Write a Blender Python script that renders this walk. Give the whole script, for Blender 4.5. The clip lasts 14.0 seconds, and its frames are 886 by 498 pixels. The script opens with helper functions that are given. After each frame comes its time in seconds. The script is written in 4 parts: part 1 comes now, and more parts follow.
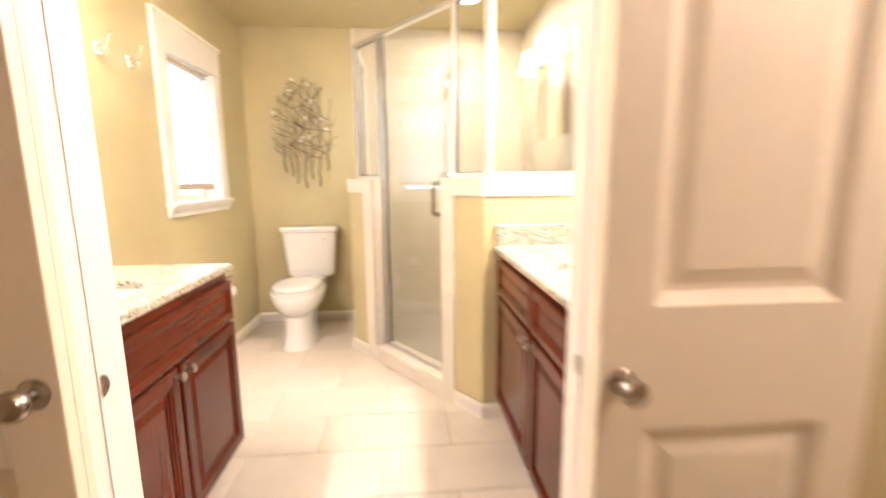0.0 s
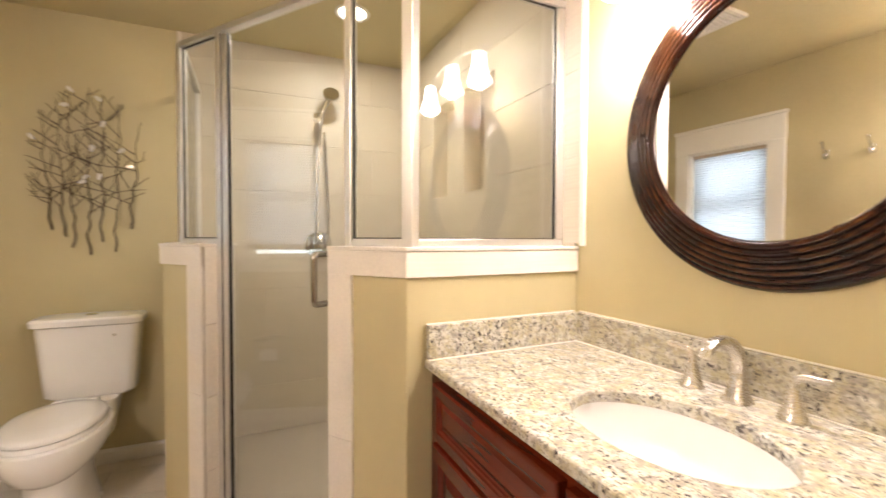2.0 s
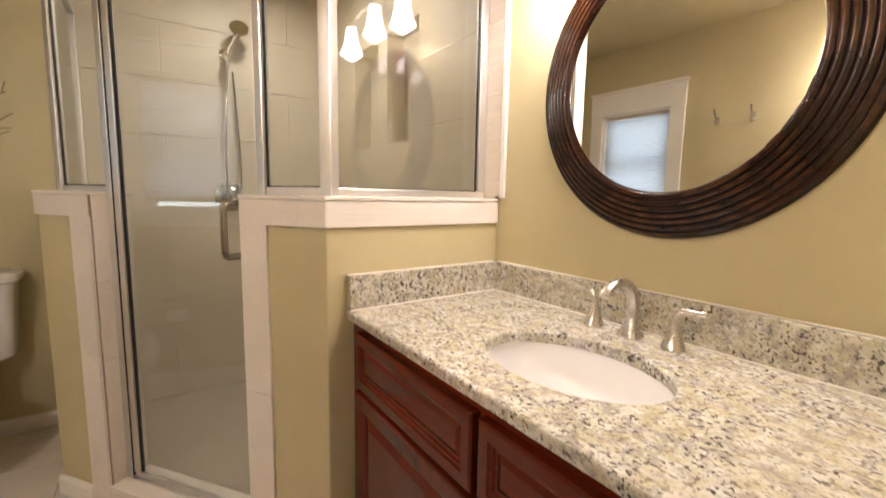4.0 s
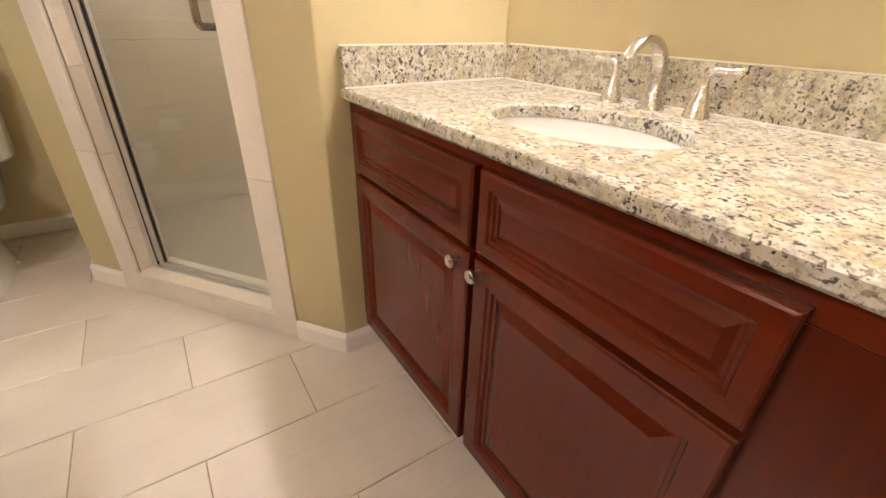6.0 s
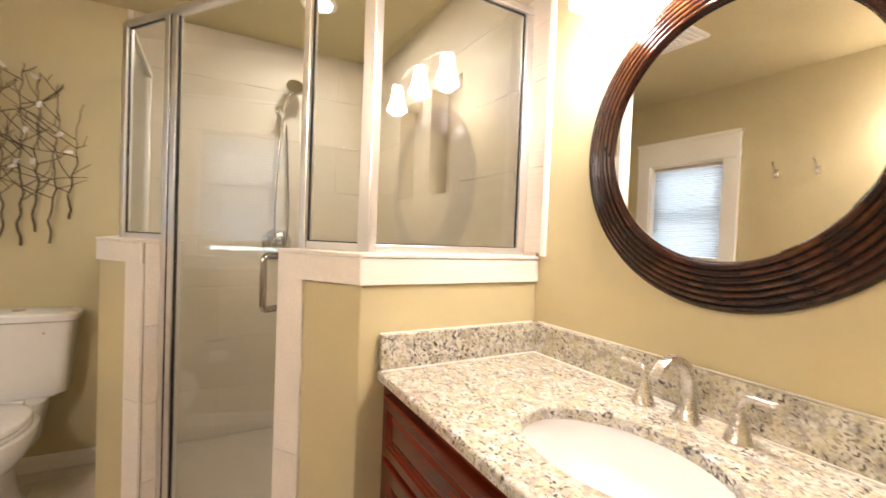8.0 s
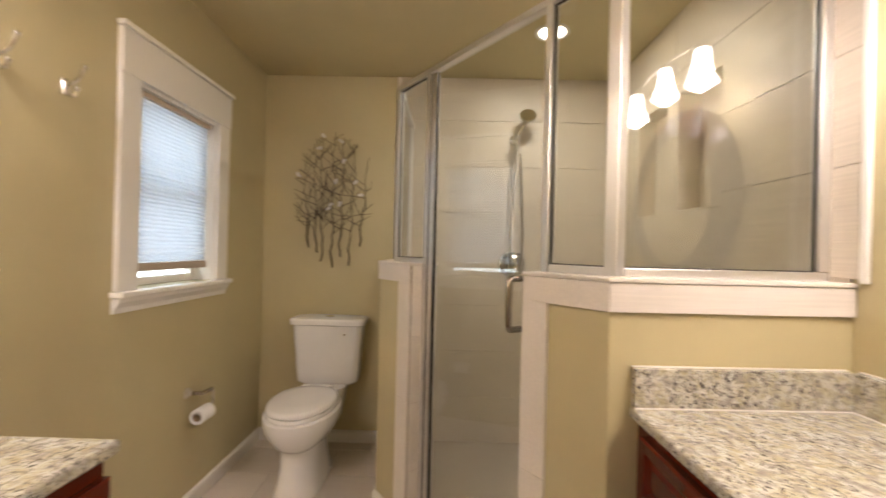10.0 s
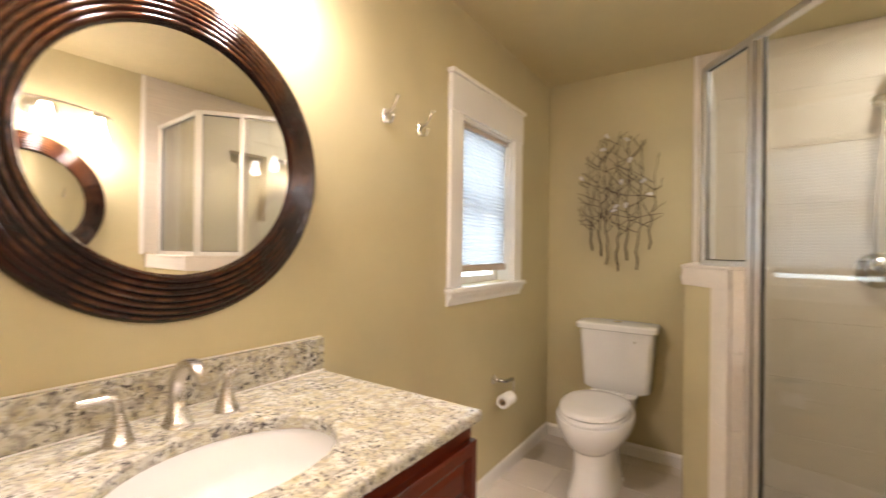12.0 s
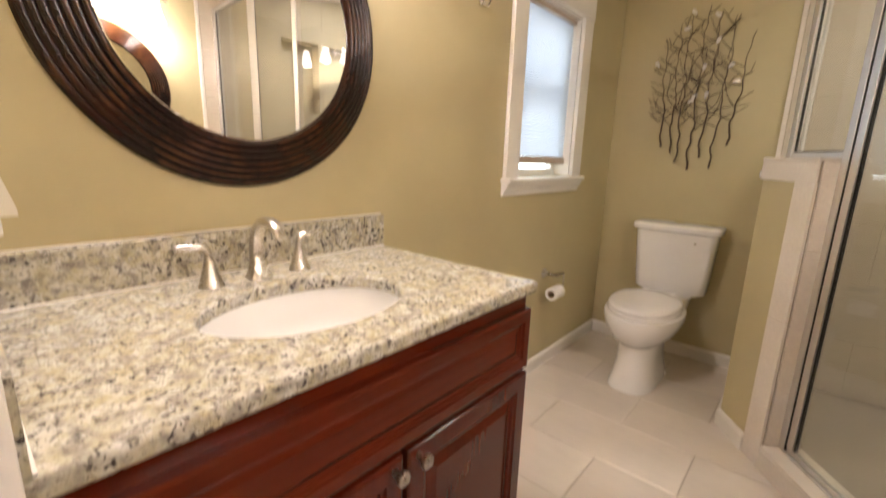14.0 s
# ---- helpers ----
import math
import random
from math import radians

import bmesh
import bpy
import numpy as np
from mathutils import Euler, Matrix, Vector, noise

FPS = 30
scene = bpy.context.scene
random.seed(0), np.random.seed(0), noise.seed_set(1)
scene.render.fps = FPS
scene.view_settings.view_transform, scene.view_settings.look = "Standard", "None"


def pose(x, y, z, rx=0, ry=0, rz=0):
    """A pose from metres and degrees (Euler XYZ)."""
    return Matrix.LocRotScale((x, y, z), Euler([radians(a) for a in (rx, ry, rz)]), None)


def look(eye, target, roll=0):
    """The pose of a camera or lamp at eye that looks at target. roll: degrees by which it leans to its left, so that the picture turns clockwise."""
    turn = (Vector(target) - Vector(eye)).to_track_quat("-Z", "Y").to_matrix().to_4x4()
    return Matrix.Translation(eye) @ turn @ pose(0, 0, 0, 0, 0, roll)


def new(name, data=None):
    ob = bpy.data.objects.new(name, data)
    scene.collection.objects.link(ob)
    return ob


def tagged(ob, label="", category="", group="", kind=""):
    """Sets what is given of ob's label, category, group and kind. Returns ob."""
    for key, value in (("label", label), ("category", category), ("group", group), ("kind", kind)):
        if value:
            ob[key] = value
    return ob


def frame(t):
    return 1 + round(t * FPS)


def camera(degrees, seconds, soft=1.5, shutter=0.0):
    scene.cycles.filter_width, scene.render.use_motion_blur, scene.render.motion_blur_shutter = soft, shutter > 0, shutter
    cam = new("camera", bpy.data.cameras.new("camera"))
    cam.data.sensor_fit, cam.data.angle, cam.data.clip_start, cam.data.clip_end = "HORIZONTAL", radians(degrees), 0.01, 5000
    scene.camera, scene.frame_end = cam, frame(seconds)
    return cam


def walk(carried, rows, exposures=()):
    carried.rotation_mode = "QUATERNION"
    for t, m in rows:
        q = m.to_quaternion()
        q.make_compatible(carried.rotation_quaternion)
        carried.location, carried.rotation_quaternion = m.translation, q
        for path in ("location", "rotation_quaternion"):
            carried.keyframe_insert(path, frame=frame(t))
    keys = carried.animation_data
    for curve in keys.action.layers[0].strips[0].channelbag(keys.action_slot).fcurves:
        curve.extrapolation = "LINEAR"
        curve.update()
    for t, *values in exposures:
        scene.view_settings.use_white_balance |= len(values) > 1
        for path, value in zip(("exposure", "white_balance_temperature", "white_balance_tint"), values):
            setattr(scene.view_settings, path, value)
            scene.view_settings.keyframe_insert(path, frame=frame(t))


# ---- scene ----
cam = camera(91.9, 14.0, shutter=0.7)
PATH = [
    (0, (0.086, 0.128, 1.194), (0.251, 2.096, 0.876), -0.5),
    (0.5, (0.076, 0.483, 1.182), (-0.059, 2.463, 0.940), -0.15),
    (1, (0.072, 0.725, 1.209), (-0.072, 2.708, 0.997), 0.8),
    (1.5, (0.045, 0.917, 1.204), (0.441, 2.875, 1.130), 0.15),
    (2, (0.039, 0.963, 1.234), (0.86, 2.786, 1.18), 0.2),
    (4.3, (0.059, 0.959, 1.197), (1.183, 2.578, 0.858), 1.6),
    (4.5, (0.067, 0.962, 1.181), (1.171, 2.566, 0.722), 1.6),
    (5, (0.063, 0.963, 1.114), (1.123, 2.484, 0.363), 1.9),
    (5.5, (0.062, 0.961, 1.054), (1.054, 2.415, 0.104), 2.1),
    (6, (0.067, 0.964, 1.047), (1.05, 2.425, 0.1), 1.5),
    (6.5, (0.077, 0.979, 1.1), (1.104, 2.523, 0.35), 1.1),
    (7, (0.077, 0.98, 1.186), (1.168, 2.617, 0.827), 2.0),
    (7.2, (0.082, 0.978, 1.215), (1.17, 2.644, 1.013), 1.9),
    (9.3, (0.085, 1.017, 1.269), (0.517, 2.969, 1.255), 1.1),
    (9.5, (0.074, 1.019, 1.266), (0.366, 2.998, 1.255), 0.9),
    (10, (0.031, 1.014, 1.264), (0.003, 3.014, 1.271), 1.4),
    (10.5, (0.009, 1.009, 1.261), (-0.252, 2.992, 1.277), 1.2),
    (11, (-0.025, 0.999, 1.262), (-0.554, 2.928, 1.263), 0.9),
    (11.5, (-0.071, 0.98, 1.257), (-0.917, 2.792, 1.269), 0.7),
    (12, (-0.108, 0.954, 1.257), (-1.242, 2.601, 1.261), 0.7),
    (12.5, (-0.127, 0.939, 1.259), (-1.41, 2.472, 1.279), 0.8),
    (13, (-0.127, 0.93, 1.26), (-1.441, 2.438, 1.28), 1.2),
    (13.5, (-0.123, 0.928, 1.225), (-1.429, 2.434, 1.06), 1.8),
    (14, (-0.126, 0.934, 1.17), (-1.402, 2.415, 0.747), 1.8),
]
EXPOSURES = [(0.0, 1.4), (0.5, 1.22), (1.0, 0.96), (1.5, 0.68), (2.0, 0.47), (4.5, -0.06), (5.0, -0.06), (5.5, 0.2), (6.0, 0.44), (6.5, 0.65), (7.0, 0.69), (9.5, -0.08), (10.0, -0.08), (11.0, 0.15), (12.5, 0.28), (13.5, 0.22), (14.0, 0.12)]
walk(cam, [(t, look(eye, target, roll)) for t, eye, target, roll in PATH], EXPOSURES)

# ---- world and light ----
world = bpy.data.worlds.new("world")
scene.world = world
world.use_nodes = True
sky = world.node_tree.nodes.new("ShaderNodeTexSky")
sky.sky_type, sky.sun_disc = "NISHITA", False
sky.sun_elevation, sky.sun_rotation = radians(40), radians(200)
world.node_tree.links.new(sky.outputs[0], world.node_tree.nodes["Background"].inputs[0])
world.node_tree.nodes["Background"].inputs[1].default_value = 0.12
WARM = (1.0, 0.866, 0.868)
# the last value powers an unseen lamp added in the hall
BULB, SHADE_GLOW, DOWN, HALL_FILL = 12.0, 36.0, 9.0, 24.0


def lamp(name, kind, energy, colour, m, size=0.03, size_y=None):
    data = bpy.data.lights.new(name, kind)
    data.energy, data.color = energy, colour
    if kind == "AREA":
        data.shape, data.size, data.size_y = "RECTANGLE", size, size_y or size
    else:
        data.shadow_soft_size = size
    ob = new(name, data)
    ob.matrix_world = m
    return ob


# ---- materials ----
def shader(name, rough=0.5, metal=0.0):
    mat = bpy.data.materials.new(name)
    mat.use_nodes = True
    tree = mat.node_tree
    bsdf = tree.nodes["Principled BSDF"]
    bsdf.inputs["Roughness"].default_value, bsdf.inputs["Metallic"].default_value = rough, metal
    return mat, tree, bsdf


def coords(tree, scale=(1, 1, 1), turn=(0, 0, 0)):
    tc, mp = tree.nodes.new("ShaderNodeTexCoord"), tree.nodes.new("ShaderNodeMapping")
    mp.inputs["Scale"].default_value = scale
    mp.inputs["Rotation"].default_value = turn
    tree.links.new(tc.outputs["Object"], mp.inputs[0])
    return mp.outputs[0]


def noisy(tree, vec, scale, detail=4.0, rough=0.55, warp=0.0):
    n = tree.nodes.new("ShaderNodeTexNoise")
    n.inputs["Scale"].default_value, n.inputs["Detail"].default_value = scale, detail
    n.inputs["Roughness"].default_value, n.inputs["Distortion"].default_value = rough, warp
    tree.links.new(vec, n.inputs["Vector"])
    return n.outputs["Fac"]


def ramp(tree, fac, stops):
    r = tree.nodes.new("ShaderNodeValToRGB")
    while len(r.color_ramp.elements) < len(stops):
        r.color_ramp.elements.new(0.5)
    for e, (p, c) in zip(r.color_ramp.elements, stops):
        e.position, e.color = p, (*c, 1) if len(c) == 3 else c
    tree.links.new(fac, r.inputs[0])
    return r.outputs[0]


def mixed(tree, fac, a, b, mode="MIX"):
    m = tree.nodes.new("ShaderNodeMix")
    m.data_type, m.blend_type = "RGBA", mode
    for sock, v in ((m.inputs[0], fac), (m.inputs[6], a), (m.inputs[7], b)):
        if isinstance(v, (int, float)):
            sock.default_value = v
        elif isinstance(v, tuple):
            sock.default_value = (*v, 1)
        else:
            tree.links.new(v, sock)
    return m.outputs[2]


def bumped(tree, bsdf, height, strength=0.1, distance=0.002):
    b = tree.nodes.new("ShaderNodeBump")
    b.inputs["Strength"].default_value, b.inputs["Distance"].default_value = strength, distance
    tree.links.new(height, b.inputs["Height"])
    tree.links.new(b.outputs[0], bsdf.inputs["Normal"])


def scaled(c, k):
    return tuple(v * k for v in c)


def paint(name, colour, rough=0.55, texture=160.0, strength=0.12, spread=0.05):
    """Rolled wall paint: faint blotches and a fine orange-peel relief."""
    mat, tree, bsdf = shader(name, rough)
    v = coords(tree)
    blotch = noisy(tree, v, 2.3, 5)
    tree.links.new(ramp(tree, blotch, [(0.3, scaled(colour, 1 - spread)), (0.7, scaled(colour, 1 + spread))]), bsdf.inputs["Base Color"])
    bumped(tree, bsdf, noisy(tree, v, texture, 3), strength, 0.0012)
    return mat


def metal(name, colour, rough, brushed=True):
    mat, tree, bsdf = shader(name, rough, 1.0)
    v = coords(tree, (8, 8, 60) if brushed else (20, 20, 20))
    tree.links.new(ramp(tree, noisy(tree, v, 12, 4), [(0.3, scaled(colour, 0.96)), (0.7, colour)]), bsdf.inputs["Base Color"])
    tree.links.new(ramp(tree, noisy(tree, v, 20, 3), [(0.3, (rough * 0.92,) * 3), (0.7, (rough * 1.1,) * 3)]), bsdf.inputs["Roughness"])
    return mat


def granite_mat():
    """Cream and yellow feldspar, milky crystals, grey clouds and clustered near-black flecks."""
    mat, tree, bsdf = shader("granite", 0.12)
    v = coords(tree)
    cream = ramp(tree, noisy(tree, v, 30, 4, 0.6), [(0.36, (0.455, 0.405, 0.265)), (0.48, (0.52, 0.48, 0.36)), (0.62, (0.60, 0.58, 0.51))])
    cloud = ramp(tree, noisy(tree, v, 44, 5, 0.6, 0.2), [(0.48, (0, 0, 0)), (0.61, (0.85, 0.85, 0.85))])
    base = mixed(tree, cloud, cream, (0.31, 0.285, 0.245))
    pale = ramp(tree, noisy(tree, v, 75, 3, 0.5), [(0.58, (0, 0, 0)), (0.68, (0.8, 0.8, 0.8))])
    base = mixed(tree, pale, base, (0.68, 0.665, 0.62))
    brown = ramp(tree, noisy(tree, v, 150, 3, 0.5), [(0.59, (0, 0, 0)), (0.67, (0.75, 0.75, 0.75))])
    base = mixed(tree, brown, base, (0.22, 0.18, 0.145))
    patch = ramp(tree, noisy(tree, v, 15, 3), [(0.38, (0.35, 0.35, 0.35)), (0.56, (1, 1, 1))])
    for scale, low, high in ((100, 0.568, 0.615), (190, 0.605, 0.65)):
        dark = ramp(tree, noisy(tree, v, scale, 3, 0.5, 0.15), [(low, (0, 0, 0)), (high, (1, 1, 1))])
        base = mixed(tree, mixed(tree, 1.0, dark, patch, "MULTIPLY"), base, (0.066, 0.057, 0.053))
    tree.links.new(base, bsdf.inputs["Base Color"])
    bumped(tree, bsdf, noisy(tree, v, 90, 2), 0.03, 0.0004)
    return mat


def wood_mat(name, along, dark=(0.074, 0.0094, 0.0028), light=(0.098, 0.0130, 0.0036), rough=0.2):
    """Cherry-stained wood, its grain along 'x' or 'z' of the object."""
    mat, tree, bsdf = shader(name, rough)
    grain = {"x": (1.5, 70, 70), "z": (70, 70, 1.5)}[along]
    v = coords(tree, grain)
    streak = noisy(tree, v, 1.1, 4, 0.55, 0.0)
    base = ramp(tree, streak, [(0.25, dark), (0.75, light)])
    broad = ramp(tree, noisy(tree, coords(tree, (3, 3, 3)), 1.4, 3), [(0.3, (0.88, 0.88, 0.88)), (0.7, (1.04, 1.04, 1.04))])
    info = tree.nodes.new("ShaderNodeObjectInfo")
    vary = ramp(tree, info.outputs["Random"], [(0, (0.86, 0.86, 0.86)), (1, (1.1, 1.1, 1.1))])
    tree.links.new(mixed(tree, 1.0, mixed(tree, 1.0, base, broad, "MULTIPLY"), vary, "MULTIPLY"), bsdf.inputs["Base Color"])
    tree.links.new(ramp(tree, streak, [(0.3, (rough * 1.04,) * 3), (0.7, (rough * 0.97,) * 3)]), bsdf.inputs["Roughness"])
    bsdf.inputs["Specular IOR Level"].default_value = 0.3
    return mat


def tile_mat(name, colour, stripe, rough=0.3, gap=0.12):
    """Porcelain tile with fine linear striations along the object's x axis and some change from tile to tile."""
    mat, tree, bsdf = shader(name, rough)
    v = coords(tree, (1.6, 60, 60))
    line = noisy(tree, v, 2.2, 5, 0.6, 0.3)
    base = ramp(tree, line, [(0.3, scaled(colour, 1 - stripe)), (0.7, scaled(colour, 1 + stripe * 0.6))])
    cloud = ramp(tree, noisy(tree, coords(tree), 5, 4), [(0.3, (0.95, 0.945, 0.93)), (0.7, (1.03, 1.03, 1.03))])
    info = tree.nodes.new("ShaderNodeObjectInfo")
    vary = ramp(tree, info.outputs["Random"], [(0, (1 - gap,) * 3), (1, (1.0,) * 3)])
    tree.links.new(mixed(tree, 1.0, mixed(tree, 1.0, base, cloud, "MULTIPLY"), vary, "MULTIPLY"), bsdf.inputs["Base Color"])
    tree.links.new(ramp(tree, line, [(0.3, (rough * 1.25,) * 3), (0.7, (rough * 0.85,) * 3)]), bsdf.inputs["Roughness"])
    bumped(tree, bsdf, line, 0.10, 0.0008)
    return mat


def glass_mat(name="shower_glass", tint=(0.965, 0.98, 0.97)):
    """A clear pane: what it does not mirror passes straight through."""
    mat = bpy.data.materials.new(name)
    mat.use_nodes = True
    tree = mat.node_tree
    tree.nodes.clear()
    out, mix = tree.nodes.new("ShaderNodeOutputMaterial"), tree.nodes.new("ShaderNodeMixShader")
    clear, gloss, facing = tree.nodes.new("ShaderNodeBsdfTransparent"), tree.nodes.new("ShaderNodeBsdfGlossy"), tree.nodes.new("ShaderNodeLayerWeight")
    clear.inputs[0].default_value = (*tint, 1)
    gloss.inputs["Roughness"].default_value = 0.01
    power, share = tree.nodes.new("ShaderNodeMath"), tree.nodes.new("ShaderNodeMath")
    power.operation, share.operation = "POWER", "MULTIPLY_ADD"
    power.inputs[1].default_value, share.inputs[1].default_value, share.inputs[2].default_value = 5.0, 0.9, 0.085
    facing.inputs["Blend"].default_value = 0.5
    for a, b in ((facing.outputs["Facing"], power.inputs[0]), (power.outputs[0], share.inputs[0]), (share.outputs[0], mix.inputs[0]), (clear.outputs[0], mix.inputs[1]), (gloss.outputs[0], mix.inputs[2]), (mix.outputs[0], out.inputs[0])):
        tree.links.new(a, b)
    return mat


def glow_mat(name, colour, strength):
    mat, tree, bsdf = shader(name, 0.4)
    bsdf.inputs["Base Color"].default_value = (0.85, 0.82, 0.76, 1)
    bsdf.inputs["Emission Color"].default_value = (*colour, 1)
    bsdf.inputs["Emission Strength"].default_value = strength
    return mat


def blind_mat():
    """Pleated fabric that lets daylight through."""
    mat = bpy.data.materials.new("blind_fabric")
    mat.use_nodes = True
    tree = mat.node_tree
    tree.nodes.clear()
    out, mix = tree.nodes.new("ShaderNodeOutputMaterial"), tree.nodes.new("ShaderNodeMixShader")
    diff, trans = tree.nodes.new("ShaderNodeBsdfDiffuse"), tree.nodes.new("ShaderNodeBsdfTranslucent")
    weave = ramp(tree, noisy(tree, coords(tree, (1, 1, 1)), 260, 3), [(0.3, (0.78, 0.78, 0.79)), (0.7, (0.86, 0.86, 0.87))])
    tree.links.new(weave, diff.inputs[0])
    tree.links.new(mixed(tree, 1.0, weave, (0.42, 0.45, 0.50), "MULTIPLY"), trans.inputs[0])
    mix.inputs[0].default_value = 0.6
    for a, b in ((diff.outputs[0], mix.inputs[1]), (trans.outputs[0], mix.inputs[2]), (mix.outputs[0], out.inputs[0])):
        tree.links.new(a, b)
    return mat


RIM, EDGE, RIBS = 0.279, 0.383, 7          # inner and outer radius of the mirrors' frames, and their ribs


def mahogany():
    """Near-black stain, rubbed through to golden brown in places along the ribs' crests."""
    mat, tree, bsdf = shader("dark_mahogany", 0.16)
    v = coords(tree)
    wear = noisy(tree, coords(tree, (3, 3, 3)), 2.0, 4)
    base = ramp(tree, wear, [(0.35, (0.0095, 0.0034, 0.0022)), (0.7, (0.026, 0.0074, 0.0036))])

    def sums(kind, a, b=None):
        n = tree.nodes.new("ShaderNodeMath")
        n.operation = kind
        for sock, val in zip(n.inputs, (a, b)):
            if isinstance(val, (int, float)):
                sock.default_value = val
            elif val is not None:
                tree.links.new(val, sock)
        return n.outputs[0]

    axes = tree.nodes.new("ShaderNodeSeparateXYZ")
    tree.links.new(v, axes.inputs[0])
    radius = sums("SQRT", sums("ADD", sums("MULTIPLY", axes.outputs[0], axes.outputs[0]), sums("MULTIPLY", axes.outputs[2], axes.outputs[2])))
    place = sums("FRACT", sums("MULTIPLY", sums("SUBTRACT", radius, RIM), RIBS / (EDGE - RIM)))
    crest = sums("SUBTRACT", 1.0, sums("MULTIPLY", sums("ABSOLUTE", sums("SUBTRACT", place, 0.5)), 3.0))
    rubbed = ramp(tree, noisy(tree, v, 9.0, 5, 0.65), [(0.45, (0, 0, 0)), (0.68, (1, 1, 1))])
    mask = sums("MULTIPLY", sums("MAXIMUM", crest, 0.0), rubbed)
    tree.links.new(mixed(tree, mask, base, (0.115, 0.046, 0.015)), bsdf.inputs["Base Color"])
    bsdf.inputs["Specular IOR Level"].default_value = 0.3
    return mat


KHAKI = (0.512, 0.440, 0.252)
M_WALL = paint("khaki_wall_paint", KHAKI, 0.5, 170, 0.14)
M_CEIL = paint("khaki_ceiling_paint", scaled(KHAKI, 1.06), 0.7, 120, 0.12)
M_HALL = paint("beige_hall_paint", (0.60, 0.48, 0.32), 0.6)
M_WHITE = paint("white_trim_paint", (0.80, 0.765, 0.70), 0.32, 60, 0.04, 0.025)
M_DOOR = paint("cream_door_paint", (0.74, 0.67, 0.53), 0.35, 90, 0.05, 0.03)
M_CARPET = paint("beige_carpet", (0.42, 0.34, 0.24), 0.95, 420, 0.9, 0.12)
M_GRANITE = granite_mat()
M_WOODX = wood_mat("cherry_wood_rail", "x")
M_WOODZ = wood_mat("cherry_wood_stile", "z")
M_MIRRORFRAME = mahogany()
M_FLOORTILE = tile_mat("floor_tile", (0.72, 0.655, 0.575), 0.05, 0.32)
M_SHOWERTILE = tile_mat("shower_tile", (0.60, 0.53, 0.43), 0.10, 0.46, 0.07)
M_SHOWERFLOOR = tile_mat("shower_floor_tile", (0.43, 0.375, 0.30), 0.06, 0.5)
M_TRIMTILE = tile_mat("trim_tile", (0.76, 0.70, 0.625), 0.07, 0.34, 0.06)
M_GROUT = paint("grout", (0.36, 0.30, 0.23), 0.9, 300, 0.3)
M_SHOWERGROUT = paint("pale_grout", (0.61, 0.54, 0.44), 0.9, 300, 0.3)
M_GLASS = glass_mat()
M_NICKEL = metal("brushed_nickel", (0.62, 0.585, 0.53), 0.27)
M_CHROME = metal("chrome", (0.70, 0.69, 0.68), 0.07, False)
M_STEEL = metal("dark_brushed_nickel", (0.42, 0.385, 0.34), 0.24)
M_ALU = metal("satin_aluminium", (0.80, 0.79, 0.78), 0.36)
M_MIRROR = metal("mirror_silver", (0.90, 0.90, 0.88), 0.012, False)
M_RUBBER = paint("black_gasket", (0.02, 0.018, 0.016), 0.6)
M_IRON = metal("dark_bronze_wire", (0.13, 0.095, 0.07), 0.42)
M_LEAF = metal("silver_leaf", (0.80, 0.78, 0.74), 0.3)
M_BULB = glow_mat("frosted_shade_glass", WARM, SHADE_GLOW)
M_DOWNLIGHT = glow_mat("downlight_lens", (1.0, 0.93, 0.84), 14.0)
M_BLIND = blind_mat()
M_RAIL = paint("blind_rail", (0.50, 0.40, 0.30), 0.5)
M_PAPER = paint("tissue_paper", (0.82, 0.80, 0.77), 0.95, 300, 0.3)
M_CARD = paint("cardboard", (0.40, 0.28, 0.17), 0.9)


def ceramic():
    mat, tree, bsdf = shader("white_vitreous_china", 0.08)
    tree.links.new(ramp(tree, noisy(tree, coords(tree), 4, 3), [(0.3, (0.85, 0.84, 0.815)), (0.7, (0.89, 0.88, 0.86))]), bsdf.inputs["Base Color"])
    bsdf.inputs["Coat Weight"].default_value = 0.5
    return mat


M_CERAMIC = ceramic()


# ---- mesh tools ----
def part(name, bm, material, parent=None, label="", smooth=False):
    me = bpy.data.meshes.new(name)
    bmesh.ops.recalc_face_normals(bm, faces=bm.faces)
    bm.to_mesh(me)
    bm.free()
    me.materials.append(material)
    if smooth:
        for p in me.polygons:
            p.use_smooth = True
        me.set_sharp_from_angle(angle=radians(40))
    ob = new(name, me)
    if parent:
        ob.parent = parent
    return tagged(ob, label)


def thing(name, label, category, m=None, group="", kind=""):
    ob = new(name)
    ob.empty_display_size = 0.1
    if m is not None:
        ob.matrix_world = m
    return tagged(ob, label, category, group, kind)


def solid(x0, x1, y0, y1, z0, z1, bevel=0.0, segs=2, bm=None):
    bm = bm or bmesh.new()
    own = bmesh.ops.create_cube(bm, size=1.0)["verts"]
    bmesh.ops.scale(bm, vec=(x1 - x0, y1 - y0, z1 - z0), verts=own)
    bmesh.ops.translate(bm, vec=((x0 + x1) / 2, (y0 + y1) / 2, (z0 + z1) / 2), verts=own)
    if bevel:
        edges = {e for v in own for e in v.link_edges}
        bmesh.ops.bevel(bm, geom=list(edges), offset=bevel, segments=segs, affect="EDGES", profile=0.6)
    return bm


